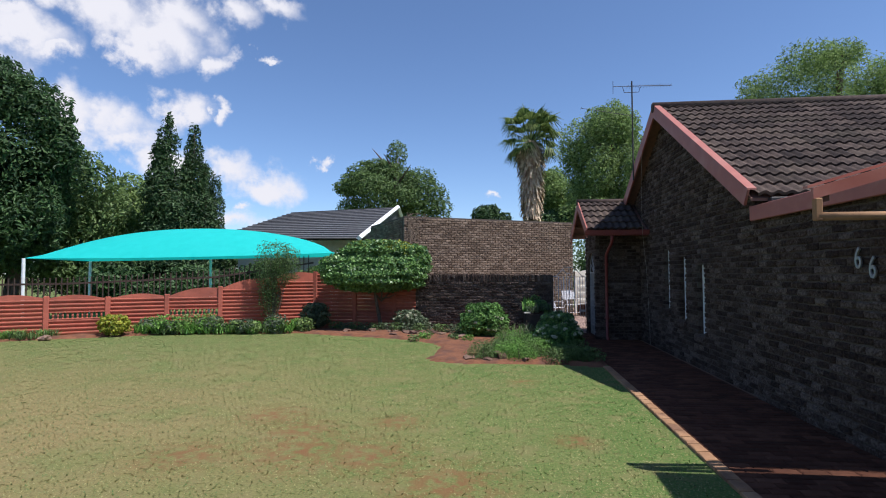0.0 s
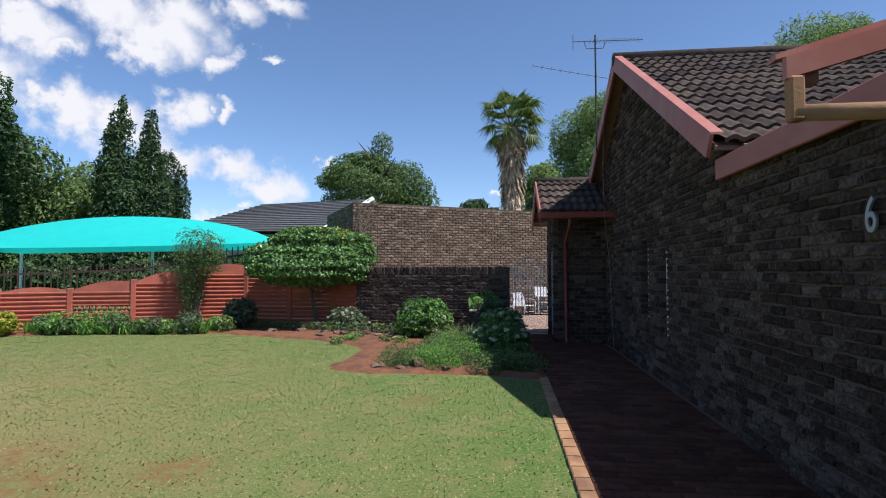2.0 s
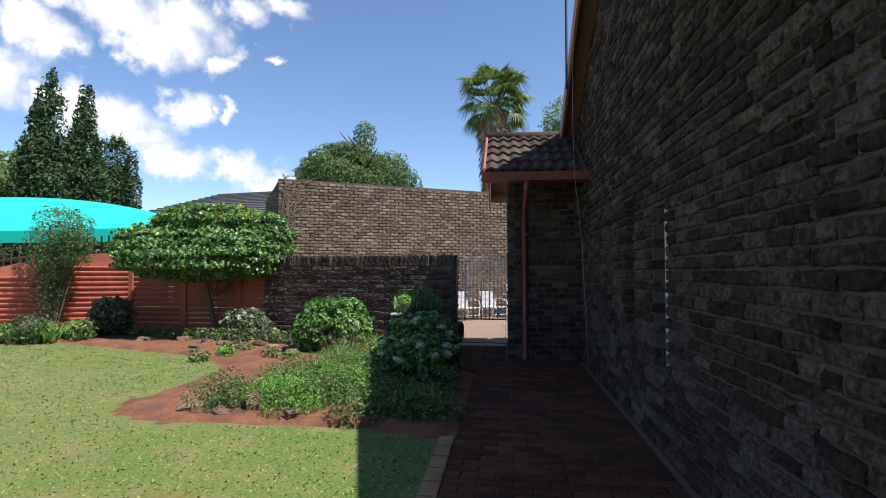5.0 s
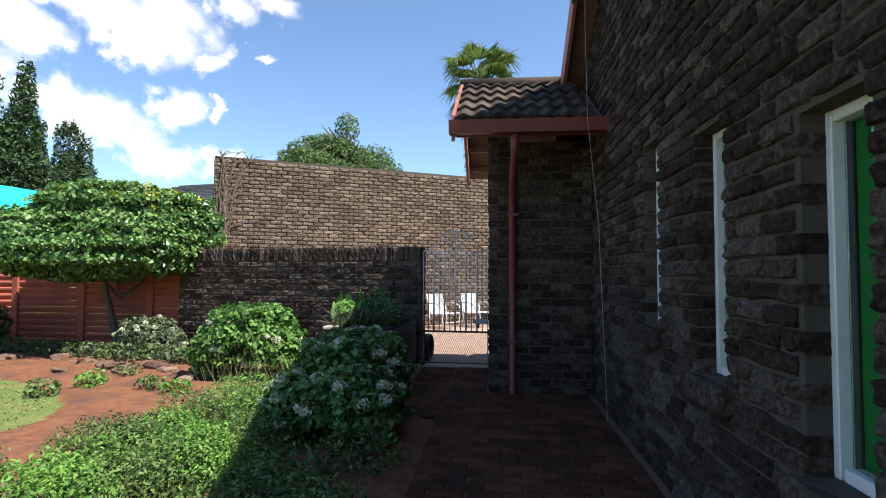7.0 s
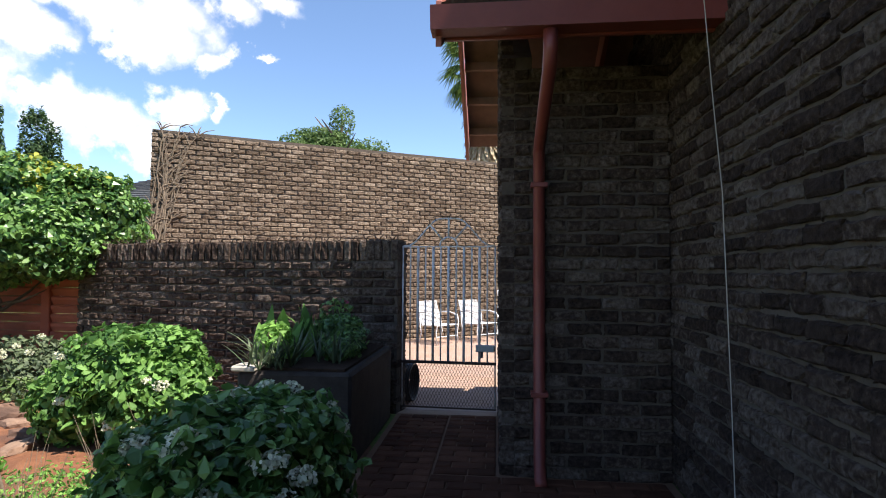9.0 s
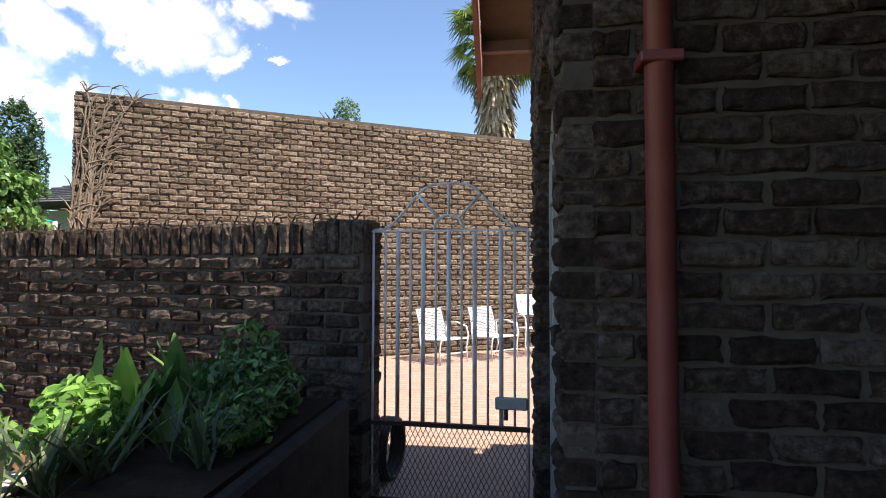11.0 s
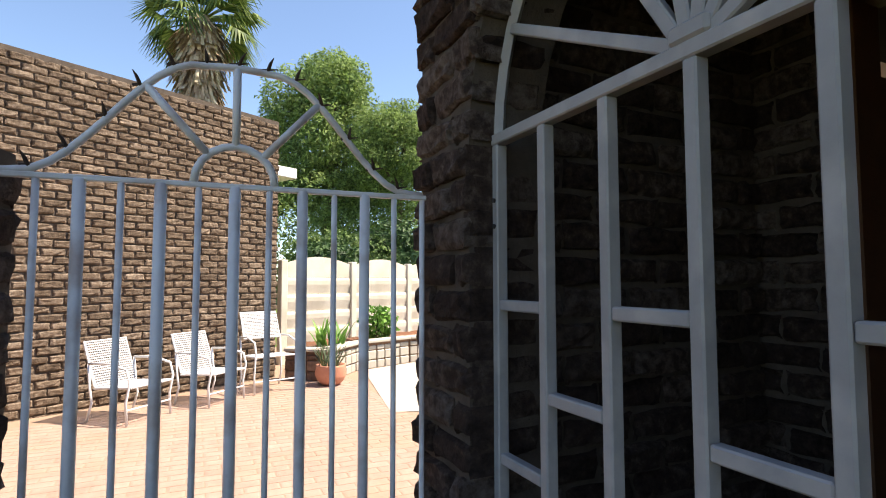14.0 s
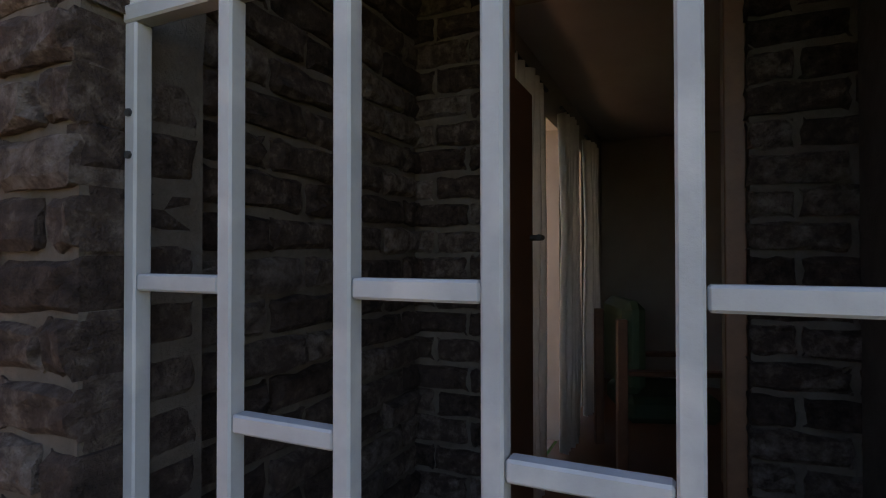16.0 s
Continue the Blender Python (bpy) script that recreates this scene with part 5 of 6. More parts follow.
bush("flowering_bush", (-0.45, 14.40, 0.03), [(-0.45, 14.40, 0.48, 0.56, 0.5, 0.44), (-0.75, 14.2, 0.35, 0.32, 0.3, 0.28), (-0.15, 14.2, 0.36, 0.34, 0.3, 0.3)], 8500, 0.036, L_BUSH, "rounded bright green bush with a few white blooms", seed=41, shape=1.3, flowers=9, flower_mat=M_PETAL, flower_size=0.05)
bush("flowering_bush", (-2.75, 15.85, 0.03), [(-2.75, 15.85, 0.32, 0.45, 0.4, 0.30), (-2.4, 15.7, 0.24, 0.3, 0.3, 0.2)], 2600, 0.034, L_GREY, "pale green shrub dotted with small white flowers", seed=42, flowers=16, flower_mat=M_PETAL, flower_size=0.04)
bush("hydrangea_bush", (1.22, 12.35, 0.0), [(1.28, 12.45, 0.42, 0.42, 0.48, 0.40), (1.08, 12.15, 0.28, 0.34, 0.36, 0.28), (1.46, 12.15, 0.30, 0.32, 0.38, 0.30), (1.3, 12.8, 0.42, 0.42, 0.38, 0.38)], 16000, 0.034, L_HEDGE, "large shaded dark green hydrangea with white flower heads", seed=43, shape=1.25, flowers=60, flower_mat=M_PETAL, flower_size=0.047)
bush("grey_shrub", (-5.6, 15.85, 0.03), [(-5.6, 15.85, 0.42, 0.42, 0.35, 0.40)], 1500, 0.05, L_GREY, "grey-green rounded shrub by the fence", seed=44)
bush("yellow_shrub", (-10.55, 13.75, 0.03), [(-10.55, 13.75, 0.32, 0.40, 0.3, 0.28)], 900, 0.05, L_YELLOW, "low bright yellow-green shrub by the lawn", seed=45)
sh = bush("wispy_shrub", (-7.0, 15.95, 0.03), [(-7.0, 15.95, 1.9, 0.62, 0.4, 0.85), (-6.5, 15.9, 2.0, 0.4, 0.35, 0.6), (-7.1, 15.95, 1.0, 0.35, 0.3, 0.7)], 6500, 0.036, L_MID, "tall thin wispy shrub against the red fence", seed=46, fill=0.75, shape=0.6, stems=14)
rg = random.Random(50)
for i in range(70):
    f = i / 69
    x = -10.1 + 4.3 * f + rg.uniform(-0.15, 0.15)
    y = 14.0 + 0.9 * f + rg.uniform(-0.1, 0.75)
    m = (L_BRIGHT, L_MID, L_BRIGHT)[i % 3]
    tuft("border_plant", x, y, 0.03, 24, rg.uniform(0.30, 0.55), 0.019, m, "strap-leaved green border plant along the fence", 60 + i, 0.16, 0.7, 0.4, "fence border plants")
for i in range(16):
    x = -13.3 + 1.9 * rg.random()
    tuft("border_plant", x, 12.35 + 0.55 * (x + 13.3) + rg.uniform(-0.2, 0.4), 0.03, 34, 0.36, 0.012, (L_BRIGHT, L_MID)[i % 2], "strap-leaved green border plant along the fence", 130 + i, 0.16, 0.7, 0.4, "fence border plants")
for i in range(24):
    f = i / 23
    x, y = -10.0 + 4.2 * f + rg.uniform(-0.2, 0.2), 13.9 + 0.95 * f + rg.uniform(-0.05, 0.7)
    r = rg.uniform(0.16, 0.30)
    bush("border_bush", (x, y, 0.03), [(x, y, r, r * 1.2, r, r)], 330, 0.04, (L_BRIGHT, L_GREY, L_WILLOW)[i % 3], "small leafy bush in the fence border", "shrub", 400 + i, 0.4, group="fence border bushes", stems=1)
# low herbs in the tongue of the bed
for i in range(30):
    x, y = rg.uniform(-0.55, 1.0), rg.uniform(10.45, 12.9)
    if x < -0.2 and y > 12.3:
        continue
    r = rg.uniform(0.20, 0.34)
    bush("herb_clump", (x, y, 0.03), [(x, y, 0.13, r, r, 0.17 + 0.1 * rg.random()), (x + r * 0.5, y, 0.12, r * 0.6, r * 0.6, 0.16)], 1700, 0.0145, (L_BRIGHT, L_MID, L_BRIGHT, L_MID)[i % 4], "low leafy green ground cover", "ground cover", 200 + i, 0.4, 1.0, group="herb clumps", stems=1)
for i in range(9):
    x, y = rg.uniform(0.9, 1.75), rg.uniform(10.2, 11.7)
    bush("herb_clump", (x, y, 0.03), [(x, y, 0.12, 0.27, 0.27, 0.17)], 900, 0.019, L_MID, "low shaded green ground cover", "ground cover", 240 + i, 0.4, 1.0, group="herb clumps", stems=1)
for i in range(14):
    x = -4.9 + 4.2 * i / 13
    bush("edge_plant", (x, 15.9 - 0.06 * i + rg.uniform(-0.5, 0.1), 0.03), [(x, 15.75 - 0.06 * i, 0.13, 0.24, 0.2, 0.14)], 260, 0.03, (L_MID, L_GREY)[i % 2], "small mixed green plant in the bed", "plant", 260 + i, 0.4, group="bed plants", stems=1)
for i in range(14):
    x, y = rg.uniform(-2.2, 0.2), rg.uniform(13.3, 15.2)
    bush("seedling", (x, y, 0.03), [(x, y, 0.09, 0.15, 0.15, 0.09)], 120, 0.028, (L_MID, L_BRIGHT)[i % 2], "small seedling in bare soil", "plant", 290 + i, 0.4, group="bed plants", stems=1)
for i in range(7):
    x, y = 0.05 + 0.5 * rg.random(), 12.2 + 1.2 * rg.random()
    d = empty("dry_stalks", pose(x, y, 0.02), "dry brown stalks standing in the bed", "plant", "dry stalks")
    for k in range(9):
        bm = bmesh.new()
        e = Vector((rg.uniform(-0.2, 0.2), rg.uniform(-0.15, 0.15), rg.uniform(0.30, 0.60)))
        tube(bm, [(rg.uniform(-0.05, 0.05), rg.uniform(-0.05, 0.05), 0), e * 0.5 + Vector((0.02, 0, 0.03)), e], [0.003, 0.002, 0.001], 4)
        part("stalk", bm, M_TWIG, d)


def rock(x, y, r, seed, label="rough brown garden rock", mat=M_STONE):
    g = random.Random(seed)
    bm = bmesh.new()
    bmesh.ops.create_icosphere(bm, subdivisions=2, radius=r)
    for v in bm.verts:
        k = 1 + 0.5 * noise.noise(v.co * (1.9 / r) + Vector((seed, 0, 0))) + 0.22 * noise.noise(v.co * (5 / r) + Vector((0, seed, 0)))
        v.co = Vector((v.co.x * k * 1.25, v.co.y * k, max(-0.4 * r, min(v.co.z * k * 0.8, 0.42 * r + 0.25 * v.co.x * k))))
    ob = link("rock", bm, mat)
    ob.matrix_world = pose(x, y, 0.03 + r * 0.28, g.uniform(-15, 15), g.uniform(-15, 15), g.uniform(0, 360))
    return tagged(ob, label, "rock", "garden rocks")


for i, (x, y, r) in enumerate([(0.02, 10.75, 0.18), (-0.62, 10.55, 0.10), (-2.05, 14.35, 0.13), (-2.6, 14.75, 0.11), (-3.7, 15.3, 0.12), (-2.35, 14.6, 0.15), (-1.85, 14.75, 0.13), (-3.0, 14.9, 0.12), (-1.0, 13.95, 0.12), (-1.25, 14.3, 0.10), (-8.4, 14.7, 0.12), (-6.6, 14.95, 0.11), (-4.4, 15.2, 0.11), (1.0, 10.45, 0.08), (0.45, 10.4, 0.08), (-0.25, 10.45, 0.08), (-2.9, 14.35, 0.09), (-11.7, 12.75, 0.14), (-1.6, 14.55, 0.10), (-2.2, 15.0, 0.09)]):
    rock(x, y, r, i + 1)

# hose drum behind the gate wall
hose = empty("hose_reel", pose(1.50, 15.95, 0.006, 0, 0, 80), "coiled black garden hose by the gate", "hose")
for k in range(5):
    bm = tube(bmesh.new(), [(0.17 * math.cos(2 * math.pi * i / 20), -0.03 + 0.022 * k, 0.20 + 0.185 * math.sin(2 * math.pi * i / 20)) for i in range(21)], 0.013, 6)
    part("coil", bm, M_DARKSTEEL, hose, smooth=True)

# ---- palisade fence behind the precast fence ----
pal_line = [(-17.5, 14.2, 1.55), (-13.5, 15.5, 1.6), (-9.5, 17.0, 1.8), (-6.4, 17.9, 2.35)]
for (ax, ay, ah), (bx, by, bh) in zip(pal_line, pal_line[1:]):
    L = math.hypot(bx - ax, by - ay)
    pf = empty("palisade_fence", pose(ax, ay, 0, 0, 0, math.degrees(math.atan2(by - ay, bx - ax))), "dark brown steel palisade fence", "fence", "palisade fence")
    n = int(L / 0.16)
    for k in range(n):
        f = k / n
        h = ah + (bh - ah) * f
        part("pale", boxed(L * f - 0.016, -0.01, 0, L * f + 0.016, 0.01, h), M_RUST, pf)
    for q in (0.55, 0.12):
        bm = prism(bmesh.new(), [(0, ah * (1 - q) - 0.03), (L, bh * (1 - q) - 0.03), (L, bh * (1 - q) + 0.03), (0, ah * (1 - q) + 0.03)], 0.03)
        part("rail", bm, M_RUST, pf)

# ---- neighbour's house ----
nh = empty("neighbour_house", pose(0, 0, 0), "neighbouring house with a grey tiled hip roof", "house")
P1, P2 = Vector((-13.8, 34.6, 5.75)), Vector((-6.65, 34.2, 5.95))
E1, E2, E3, E4 = Vector((-16.4, 29.0, 3.7)), Vector((-7.35, 27.2, 3.5)), Vector((-6.85, 39.5, 4.1)), Vector((-16.2, 38.5, 4.1))
bm = bmesh.new()
vs = [bm.verts.new(p) for p in (P1, P2, E1, E2, E3, E4)]
for f in ((2, 3, 1, 0), (4, 5, 0, 1), (5, 2, 0), (3, 4, 1), (3, 2, 5, 4)):
    bm.faces.new([vs[i] for i in f])
nroof = part("roof", bm, M_FARTILE, nh)
for k in range(16):
    f = (k + 0.5) / 16
    a, b = E1.lerp(P1, f), E2.lerp(P2, f)
    part("roof_batten", tube(bmesh.new(), [a + Vector((0, -0.02, 0.02)), b + Vector((0, -0.02, 0.02))], 0.035, 5), M_FARTILE, nroof)
part("wall", boxed(-15.6, 30.6, 0, -7.6, 38, 3.6), M_CREAM, nh)
for e in (E2, E3):
    part("barge_board", tube(bmesh.new(), [P2 + Vector((0.06, 0, 0.0)), e + Vector((0.06, 0, 0.0))], 0.15, 4), M_FRAME, nh, "white barge board")

# ---- trees ----
def cone_tree(name, x, y, h, r, n, seed, label, base=0.6, size=0.17, mat=None):
    t = empty(name, pose(x, y, 0), label, "tree")
    part("trunk", tube(bmesh.new(), [(0, 0, -0.1), (0, 0, h * 0.5), (0, 0, h * 0.95)], [0.22, 0.12, 0.03], 8), M_BARK, t)
    blobs, g = [], random.Random(seed)
    z = base
    while z < h - 0.3:
        f = (z - base) / (h - base)
        rr_ = r * (1 - f) ** 0.75 * g.uniform(0.85, 1.1) + 0.1
        for k in range(max(2, int(5 * (1 - f)) + 2)):
            a = g.uniform(0, 2 * math.pi)
            blobs.append((math.cos(a) * rr_ * 0.55, math.sin(a) * rr_ * 0.55, z, rr_ * 0.5, rr_ * 0.5, 0.5 * g.uniform(0.8, 1.4)))
        z += 0.42
    leaf_cloud("crown", blobs, n, size, mat or L_CONIFER, t, seed, 0.15, 0.7)
    return t


cone_tree("conifer", -18.4, 27.8, 10.7, 1.9, 34000, 71, "tall dark green conifer", 0.6, 0.12)
cone_tree("conifer", -17.4, 28.8, 10.2, 1.5, 27000, 72, "tall dark green conifer", 0.6, 0.12)
cone_tree("conifer", -16.8, 29.0, 7.8, 1.0, 14000, 73, "tall dark green conifer", 0.6, 0.12)
tree("cypress", (-20.0, 34.3, 0), [(-20.05, 34.3, 6.2, 0.72, 0.75, 3.1), (-20.0, 34.3, 4.6, 0.95, 0.9, 2.9), (-19.1, 34.3, 5.2, 0.5, 0.55, 2.8), (-19.7, 34.3, 2.6, 1.0, 0.9, 2.2)], 17000, 0.11, L_CONIFER, 0.2, "dense rounded dark green cypress tree", 74, 0.6, 0.7, 0.2)
tree("broad_tree", (-23.4, 22.0, 0), lobes(-23.4, 22.0, 6.6, 4.2, 4.0, 6.0, 52, 75, 0.25), 80000, 0.12, L_DARK, 0.4, "large dense dark green tree", 75, 2.6, 0.8, 0.2)
tree("broad_tree", (-24, 24, 0), lobes(-24.0, 26.0, 4.5, 4.0, 4.0, 4.0, 22, 76, 0.36), 34000, 0.13, L_MID, 0.35, "dense light green tree", 76, 2.0, 0.9, 0.2)
tree("light_tree", (-23.5, 31.5, 0), lobes(-23.5, 31.5, 4.6, 3.3, 3.0, 3.3, 22, 77, 0.36), 32000, 0.12, L_WILLOW, 0.3, "light green leafy tree", 77, 1.6)
tree("broad_tree", (-11.5, 53.5, 0), lobes(-11.8, 53.5, 9.4, 5.6, 4.5, 3.8, 24, 78, 0.34) + [(-10.4, 53.5, 13.6, 1.0, 1.0, 1.6), (-8.0, 53.5, 9.0, 2.4, 2.0, 3.0), (-6.3, 53.5, 8.0, 1.4, 1.4, 2.4)], 42000, 0.14, L_MID, 0.45, "broad mid-green tree with an uneven crown", 78, 3.4, 0.9, 0.3)
tree("tall_tree", (9.8, 50.0, 0), lobes(9.8, 50.0, 11.3, 4.4, 4.0, 6.4, 26, 79, 0.34) + [(12.6, 48.5, 8.2, 3.4, 2.6, 5.4), (8.5, 48, 5.0, 3.6, 2.6, 4.0), (12.5, 47, 4.0, 4.0, 2.6, 3.6)], 66000, 0.14, L_WILLOW, 0.5, "tall billowing green tree", 79, 3.2, 0.8, 0.3)
tree("feathery_tree", (13.2, 45.5, 0), lobes(13.2, 45.5, 8.2, 3.4, 3.0, 4.6, 24, 80, 0.32), 34000, 0.12, L_WILLOW, 0.3, "light green feathery tree", 80, 2.4, 0.6, 0.4)
tree("light_tree", (6.2, 60.0, 0), lobes(6.4, 60.0, 9.0, 3.4, 3.0, 4.2, 18, 81, 0.36), 24000, 0.15, L_WILLOW, 0.3, "distant light green tree", 81, 2.0)
tree("feathery_tree", (16.2, 29.0, 0), lobes(16.2, 29.0, 10.6, 4.6, 4.0, 2.9, 34, 82, 0.26), 42000, 0.09, L_WILLOW, 0.4, "feathery green tree behind the house roof", 82, 2.6, 0.6, 0.45)
tree("feathery_tree", (27.0, 30.0, 0), lobes(27.0, 30.0, 9.6, 4.0, 4.0, 2.8, 26, 83, 0.28), 36000, 0.10, L_WILLOW, 0.4, "feathery green tree behind the house roof", 83, 2.4, 0.6, 0.45)
tree("small_tree", (-0.8, 52.0, 0), lobes(-0.8, 52.0, 5.6, 2.4, 2.0, 2.6, 14, 84, 0.36), 12000, 0.14, L_DARK, 0.25, "small dark green tree", 84, 1.4)
tree("small_tree", (4.2, 50.0, 0), lobes(4.4, 50.0, 5.4, 2.8, 2.0, 2.6, 14, 85, 0.36), 12000, 0.14, L_DARK, 0.25, "small dark green tree", 85, 1.4)
for i, (x, y, r) in enumerate([(-30, 33, 3.4), (-26.5, 36, 3.0), (-22, 38, 3.2), (-18.5, 36.5, 2.6), (-21, 27, 2.2), (-15.5, 25.5, 1.9), (-12.2, 27.5, 1.7), (-9.5, 27.0, 1.7), (-27, 22, 2.6), (-18.6, 23.5, 1.8), (9.0, 31.5, 2.2), (6.0, 33.5, 2.0), (12.0, 31.0, 2.4), (7.4, 37.0, 2.6), (10.6, 38.0, 3.0), (14.5, 35.0, 3.0)]):
    bush("boundary_bush", (x, y, 0), lobes(x, y, r * 0.62, r, r * 0.8, r * 0.7, 8, 300 + i, 0.45), 5200, 0.11, (L_DARK, L_MID, L_DARK)[i % 3], "dense dark green boundary bush", "shrub", 300 + i, 0.3, group="boundary bushes")

palm = empty("palm_tree", pose(1.85, 31.9, 0), "fan palm with a skirt of dry fronds", "tree")
part("trunk", tube(bmesh.new(), [(0, 0, -0.1), (0.05, 0, 4), (0, 0, 9.4)], [0.42, 0.34, 0.28], 12), M_BARK, palm)
rp = np.random.default_rng(91)
V, F = [], []
for i in range(1500):
    z = 9.5 - 3.9 * rp.random() ** 1.2
    a = rp.uniform(0, 2 * math.pi)
    d = np.array([math.cos(a), math.sin(a), 0])
    s = np.array([-d[1], d[0], 0])
    p = d * 0.3 + np.array([0, 0, z])
    r1 = rp.uniform(0.3, 0.68) * (0.6 + 0.45 * (z - 5.6) / 3.9)
    q = d * (0.3 + r1) + np.array([0, 0, z - rp.uniform(0.5, 1.3)])
    w = rp.uniform(0.02, 0.065)
    b = len(V)
    V += [p - s * 0.03, p + s * 0.03, q + s * w, q - s * w]
    F.append((b, b + 1, b + 2, b + 3))
raw("dry_skirt", V, F, M_PALMSKIRT, palm)["label"] = "skirt of hanging dry brown fronds"
for i in range(54):
    a, up = rp.uniform(0, 2 * math.pi), rp.uniform(-0.75, 1.4)
    d = Vector((math.cos(a) * math.cos(up), math.sin(a) * math.cos(up), math.sin(up)))
    hubp = Vector((0, 0, 9.5)) + d * rp.uniform(0.75, 1.5)
    sidev = d.cross(Vector((0, 0, 1))).normalized()
    upv = sidev.cross(d)
    V, F = [], []
    for k in range(17):
        th = -1.25 + 2.5 * k / 16
        e = hubp + (d * math.cos(th) + sidev * math.sin(th)) * rp.uniform(0.78, 1.05) + Vector((0, 0, -0.30 * abs(th) - 0.18))
        m = hubp + (d * math.cos(th) + sidev * math.sin(th)) * 0.5 + upv * 0.03
        w = sidev * math.cos(th) - d * math.sin(th)
        b = len(V)
        V += [hubp - w * 0.01, hubp + w * 0.01, m + w * 0.04, m - w * 0.04, e + w * 0.006, e - w * 0.006]
        F += [(b, b + 1, b + 2, b + 3), (b + 3, b + 2, b + 4, b + 5)]
    fr_ = raw("frond", V, F, L_PALM, palm)
    part("stalk", tube(bmesh.new(), [Vector((0, 0, 9.4)), hubp], [0.03, 0.02], 5), L_PALM, fr_)

# ---- lawn grass ----
rl = np.random.default_rng(5)
N = 230000
gx = rl.uniform(-14.5, 1.82, N)
gy = 1.2 + 13.6 * rl.random(N) ** 1.7
cr = np.zeros(N, bool)
for (x0, y0), (x1, y1) in zip(BED, BED[1:] + BED[:1]):
    if y0 != y1:
        cond = ((y0 > gy) != (y1 > gy)) & (gx < x0 + (gy - y0) * (x1 - x0) / (y1 - y0))
        cr ^= cond
ok = ~cr & (np.abs(gx) < gy * 1.25 + 2.5)
for bx, by, br in BARE:
    ok &= ((gx - bx) ** 2 / 1.7 + (gy - by) ** 2 > (br * rl.uniform(0.3, 1.1, N)) ** 2)
gx, gy = gx[ok], gy[ok]
n = len(gx)
h = np.where(rl.random(n) < 0.55, rl.uniform(0.006, 0.017, n), rl.uniform(0.002, 0.006, n))
ang = rl.uniform(0, 2 * math.pi, n)
w = rl.uniform(0.003, 0.006, n) * (1 + gy * 0.07)
lean = rl.normal(0, 0.011, (n, 2))
base = np.stack([gx, gy, np.zeros(n)], 1)
sd = np.stack([np.cos(ang), np.sin(ang), np.zeros(n)], 1) * w[:, None]
tip = base + np.stack([lean[:, 0], lean[:, 1], h], 1)
up = sd[:, 0] * lean[:, 1] - sd[:, 1] * lean[:, 0]
sd = sd * np.where(up < 0, -1.0, 1.0)[:, None]
gv = np.stack([base - sd, base + sd, tip], 1).reshape(-1, 3)
turf = raw("grass", gv, np.arange(3 * n).reshape(-1, 3), L_GRASS, smooth=True)
turf.data.normals_split_custom_set_from_vertices(np.tile((0.0, 0.0, 1.0), (3 * n, 1)).tolist())
tagged(turf, "short green and straw-coloured lawn grass", "grass", kind="stuff")

# ---- bricks, laid last ----
for core, pieces, near, mat in BRICK_JOBS:
    lay(core, pieces, Matrix.Identity(4), BRICKS, mat, "brick", near)


# bricks in the jambs of the arched opening
rj = random.Random(19)
for face, turn in ((AC + AR, -90), (AC - AR, 90)):
    jamb = [(0.0, 0.03 + 0.085 * k, 0.186 / 0.218, 1.0, rj.randrange(14), 0.0) for k in range(int((AZ - 0.03) / 0.085))]
    place = pose(face - 0.003, 0.208, 0, 0, 0, turn) if turn < 0 else pose(face + 0.003, 0.022, 0, 0, 0, turn)
    lay(porch_side, jamb, place, SLIPS, M_BRICK, "brick")

# bricks round the arch's soffit
for k in range(20):
    th = math.pi * (k + 0.5) / 20
    co, si = math.cos(th), math.sin(th)
    turn_m = Matrix(((0, co, si, AC + (AR - 0.003) * co - 0.0355 * si), (1, 0, 0, 0.022), (0, si, -co, AZ + (AR - 0.003) * si + 0.0355 * co), (0, 0, 0, 1)))
    lay(porch_side, [(0.0, 0.0, 0.186 / 0.218, 1.0, rj.randrange(14), 0.0)], turn_m, SLIPS, M_BRICK, "brick")

# header bricks that close the garden wall's end by the gate
rh = random.Random(9)
ends = [(0.0, 0.006 + 0.085 * k, 0.108 / 0.218 * (1 if k % 2 else 1.05), 1.0, rh.randrange(14), 0.0) for k in range(19)]
lay(low_wall, ends, pose(LWL + 0.016, 0.108, 0, 0, 0, 90), BRICKS, M_BRICK, "brick")


def tile_variant(seed, w=0.33, h=0.40):
    rng = np.random.default_rng(seed)
    n = 14
    V, F = [], []
    for r, (z, lift) in enumerate(((0.0, 0.0), (0.0, -0.045), (h, -0.006))):
        for i in range(n + 1):
            u = i / n
            y = -0.036 * math.sin(2 * math.pi * u) ** 2 * (1.0 if 0.08 < u < 0.92 else 0.8)
            V.append((u * w, (y + lift) if r else y + 0.0, z + rng.uniform(-0.004, 0.004)))
    for r in range(2):
        for i in range(n):
            a = r * (n + 1) + i
            F.append((a, a + 1, a + n + 2, a + n + 1))
    return np.array(V), np.array(F)


TILES = [tile_variant(s) for s in range(6)]


def tile_slope(parent, m, width, length, near, seed):
    rng = random.Random(seed)
    pieces = []
    rows = int(length / 0.345) + 1
    for r in range(rows):
        z = r * 0.345
        if z > length - 0.1:
            break
        for c in range(int(width / 0.328)):
            pieces.append((c * 0.328, z, 1.0, min(1.0, (length - z) / 0.40), rng.randrange(6), 0.0))
    lay(parent, pieces, m, TILES, M_TILE, "roof_tile", near)


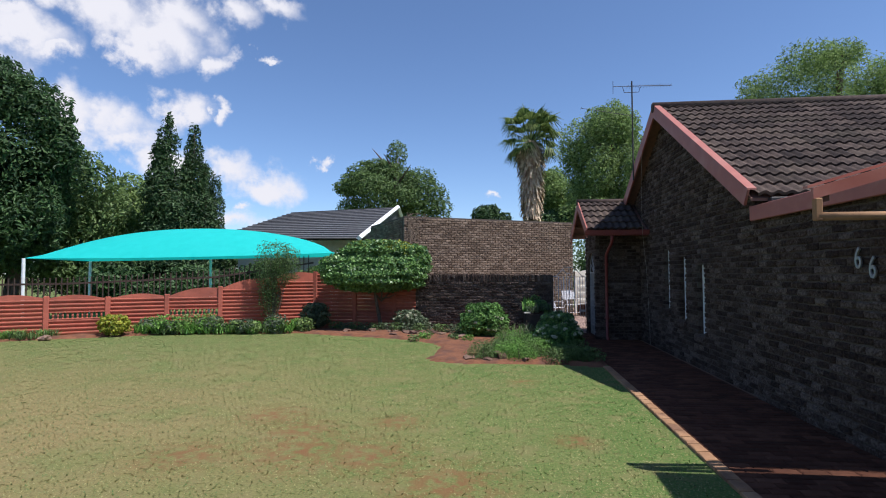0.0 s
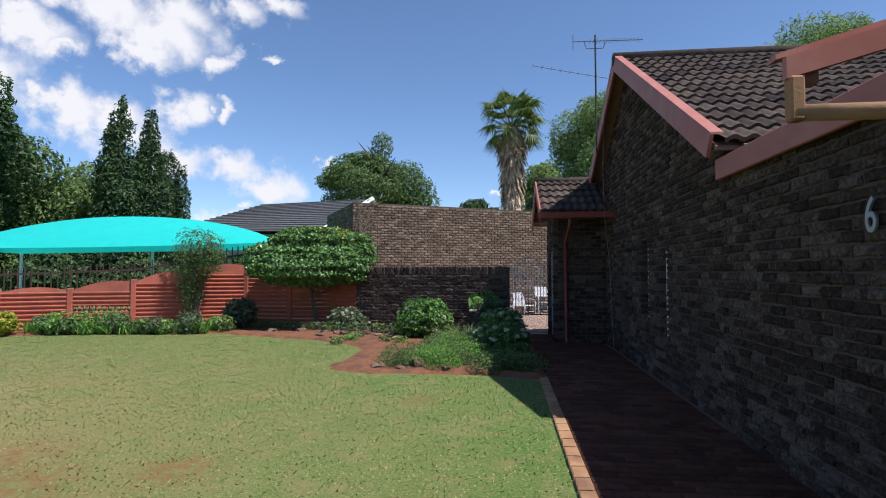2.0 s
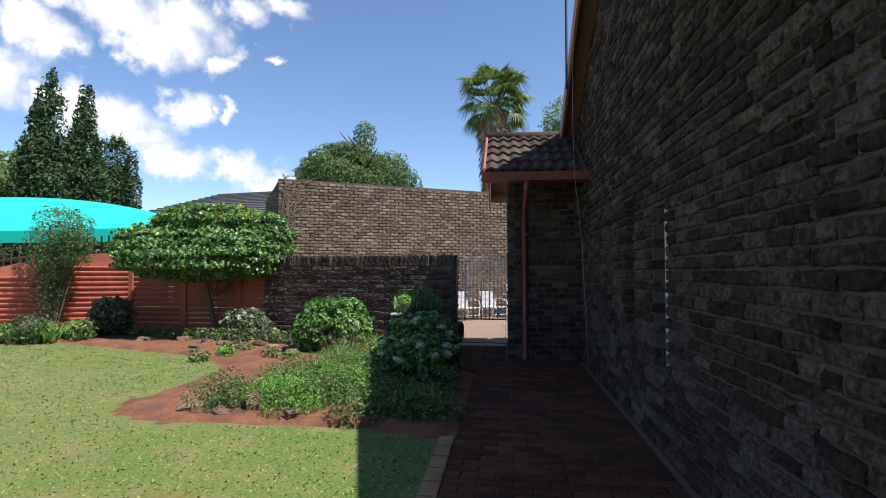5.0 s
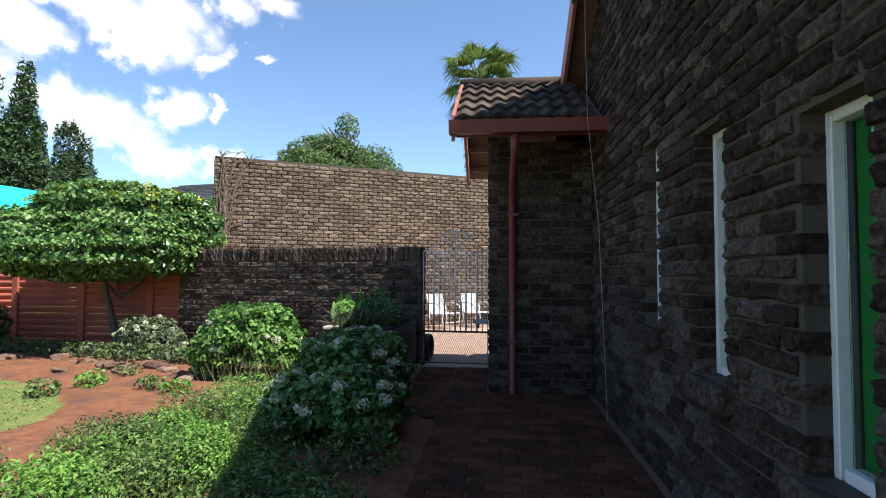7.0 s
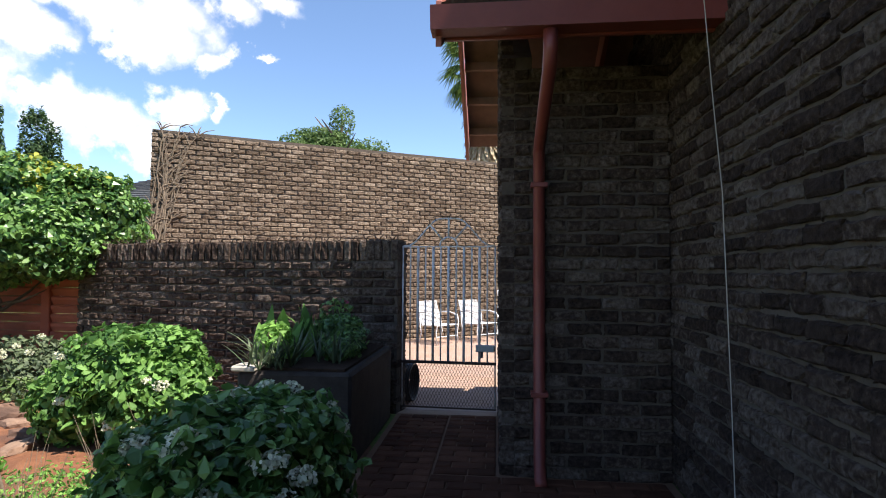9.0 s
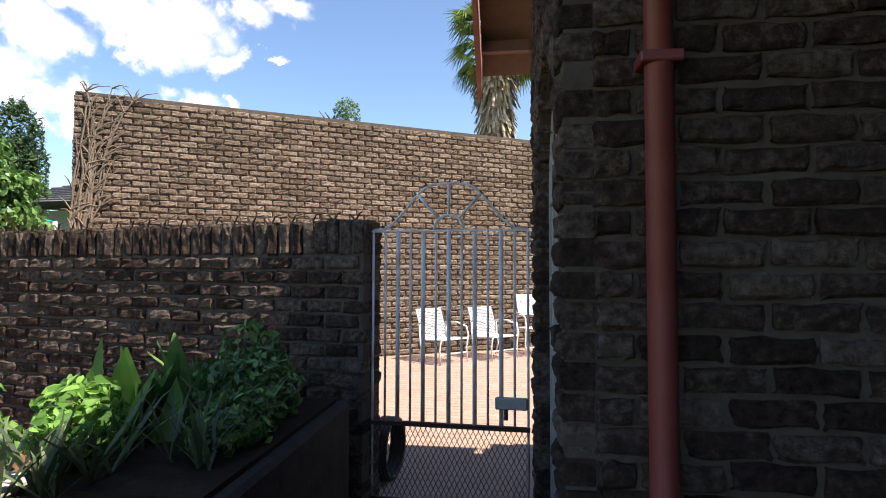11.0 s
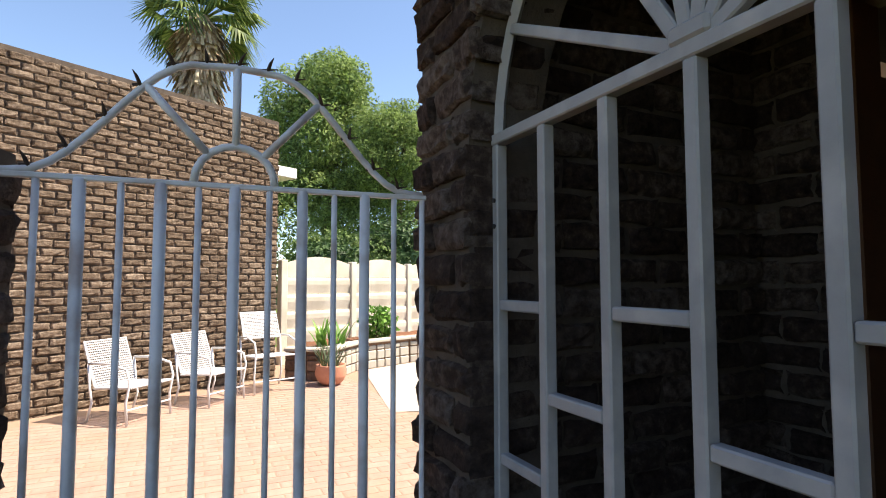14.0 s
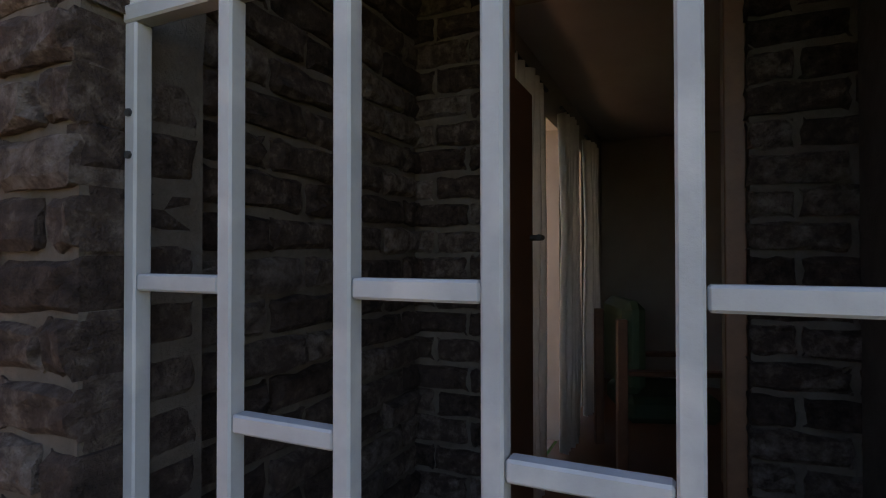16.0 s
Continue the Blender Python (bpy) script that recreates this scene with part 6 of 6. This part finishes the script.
tile_slope(roof, pose(3.36, EAVE_Y - 0.05, EAVE_Z - 0.03, -90 + math.degrees(A30), 0, 0), 10.5, 5.0, (1.0, 1.0), 5)
PA = math.degrees(math.atan2(P_RZ - P_EZ, P_RY - P_EY))
tile_slope(porch_roof, pose(2.09, P_EY - 0.03, P_EZ - 0.01, -90 + PA, 0, 0), WX - 2.09 + 0.1, 1.66, (0.5, 0.8), 6)

# ---- paving ----
def flat_brick(seed, w=0.22, h=0.105, d=0.05, rough=0.002):
    rng = np.random.default_rng(seed)
    V, F = brick_variant(seed, w, h, d, 0.0)
    rim = (V[:30, 0] < 0.001) | (V[:30, 0] > w - 0.001) | (V[:30, 2] < 0.001) | (V[:30, 2] > h - 0.001)
    V[:30, 1] = np.where(rim, 0.007, 0.0) + rng.uniform(-rough, rough, 30)
    return V, F


PAVERS = [flat_brick(s) for s in range(8)]


COURT_PAVERS = []
for s in range(8):
    cv, cf = flat_brick(s, rough=0.0004)
    cv[:30, 1] = np.where(cv[:30, 1] > 0.004, 0.0025, 0.0)
    COURT_PAVERS.append((cv, cf))


def paving(parent, x0, y0, x1, y1, top, mat, near, seed, keep=None, kinds=None):
    rng = random.Random(seed)
    pieces, row, y = [], 0, y0
    while y < y1 - 0.04:
        x = x0 - (0.115 if row % 2 else 0)
        while x < x1 - 0.03:
            a, b = max(x, x0), min(x + 0.222, x1)
            if b - a > 0.03 and (keep is None or keep(a, y)):
                pieces.append((a, y, (b - a) / 0.22, min(0.108, y1 - y) / 0.108, rng.randrange(8), 0.0))
            x += 0.23
        row, y = row + 1, y + 0.113
    lay(parent, pieces, Matrix.Translation((0, 0, top)) @ pose(0, 0, 0, -90, 0, 0), kinds or PAVERS, mat, "paver", near)


paving(path, 1.96, 0.5, 3.44, 13.96, 0.026, M_PAVER, (2.6, 7.5), 81)
paving(path, 1.50, 12.9, 1.95, 15.4, 0.026, M_PAVER, (1.9, 14.5), 82)
paving(path, 1.97, 13.97, 2.38, 15.4, 0.026, M_PAVER, (2.1, 14.5), 83)
paving(court, 0.0, 15.6, 3.9, 22.2, 0.010, M_COURT, (2.2, 18.5), 84, kinds=COURT_PAVERS, keep=lambda x, y: y < 20.3 + 0.55 * x)
edging = []
y = 1.0
re_ = random.Random(85)
while y < 9.9:
    edging.append((1.835, y, 0.54, 2.05, re_.randrange(8), 0.0))
    y += 0.232
lay(path, edging, Matrix.Translation((0, 0, 0.034)) @ pose(0, 0, 0, -90, 0, 0), PAVERS, M_EDGE, "edging_brick")
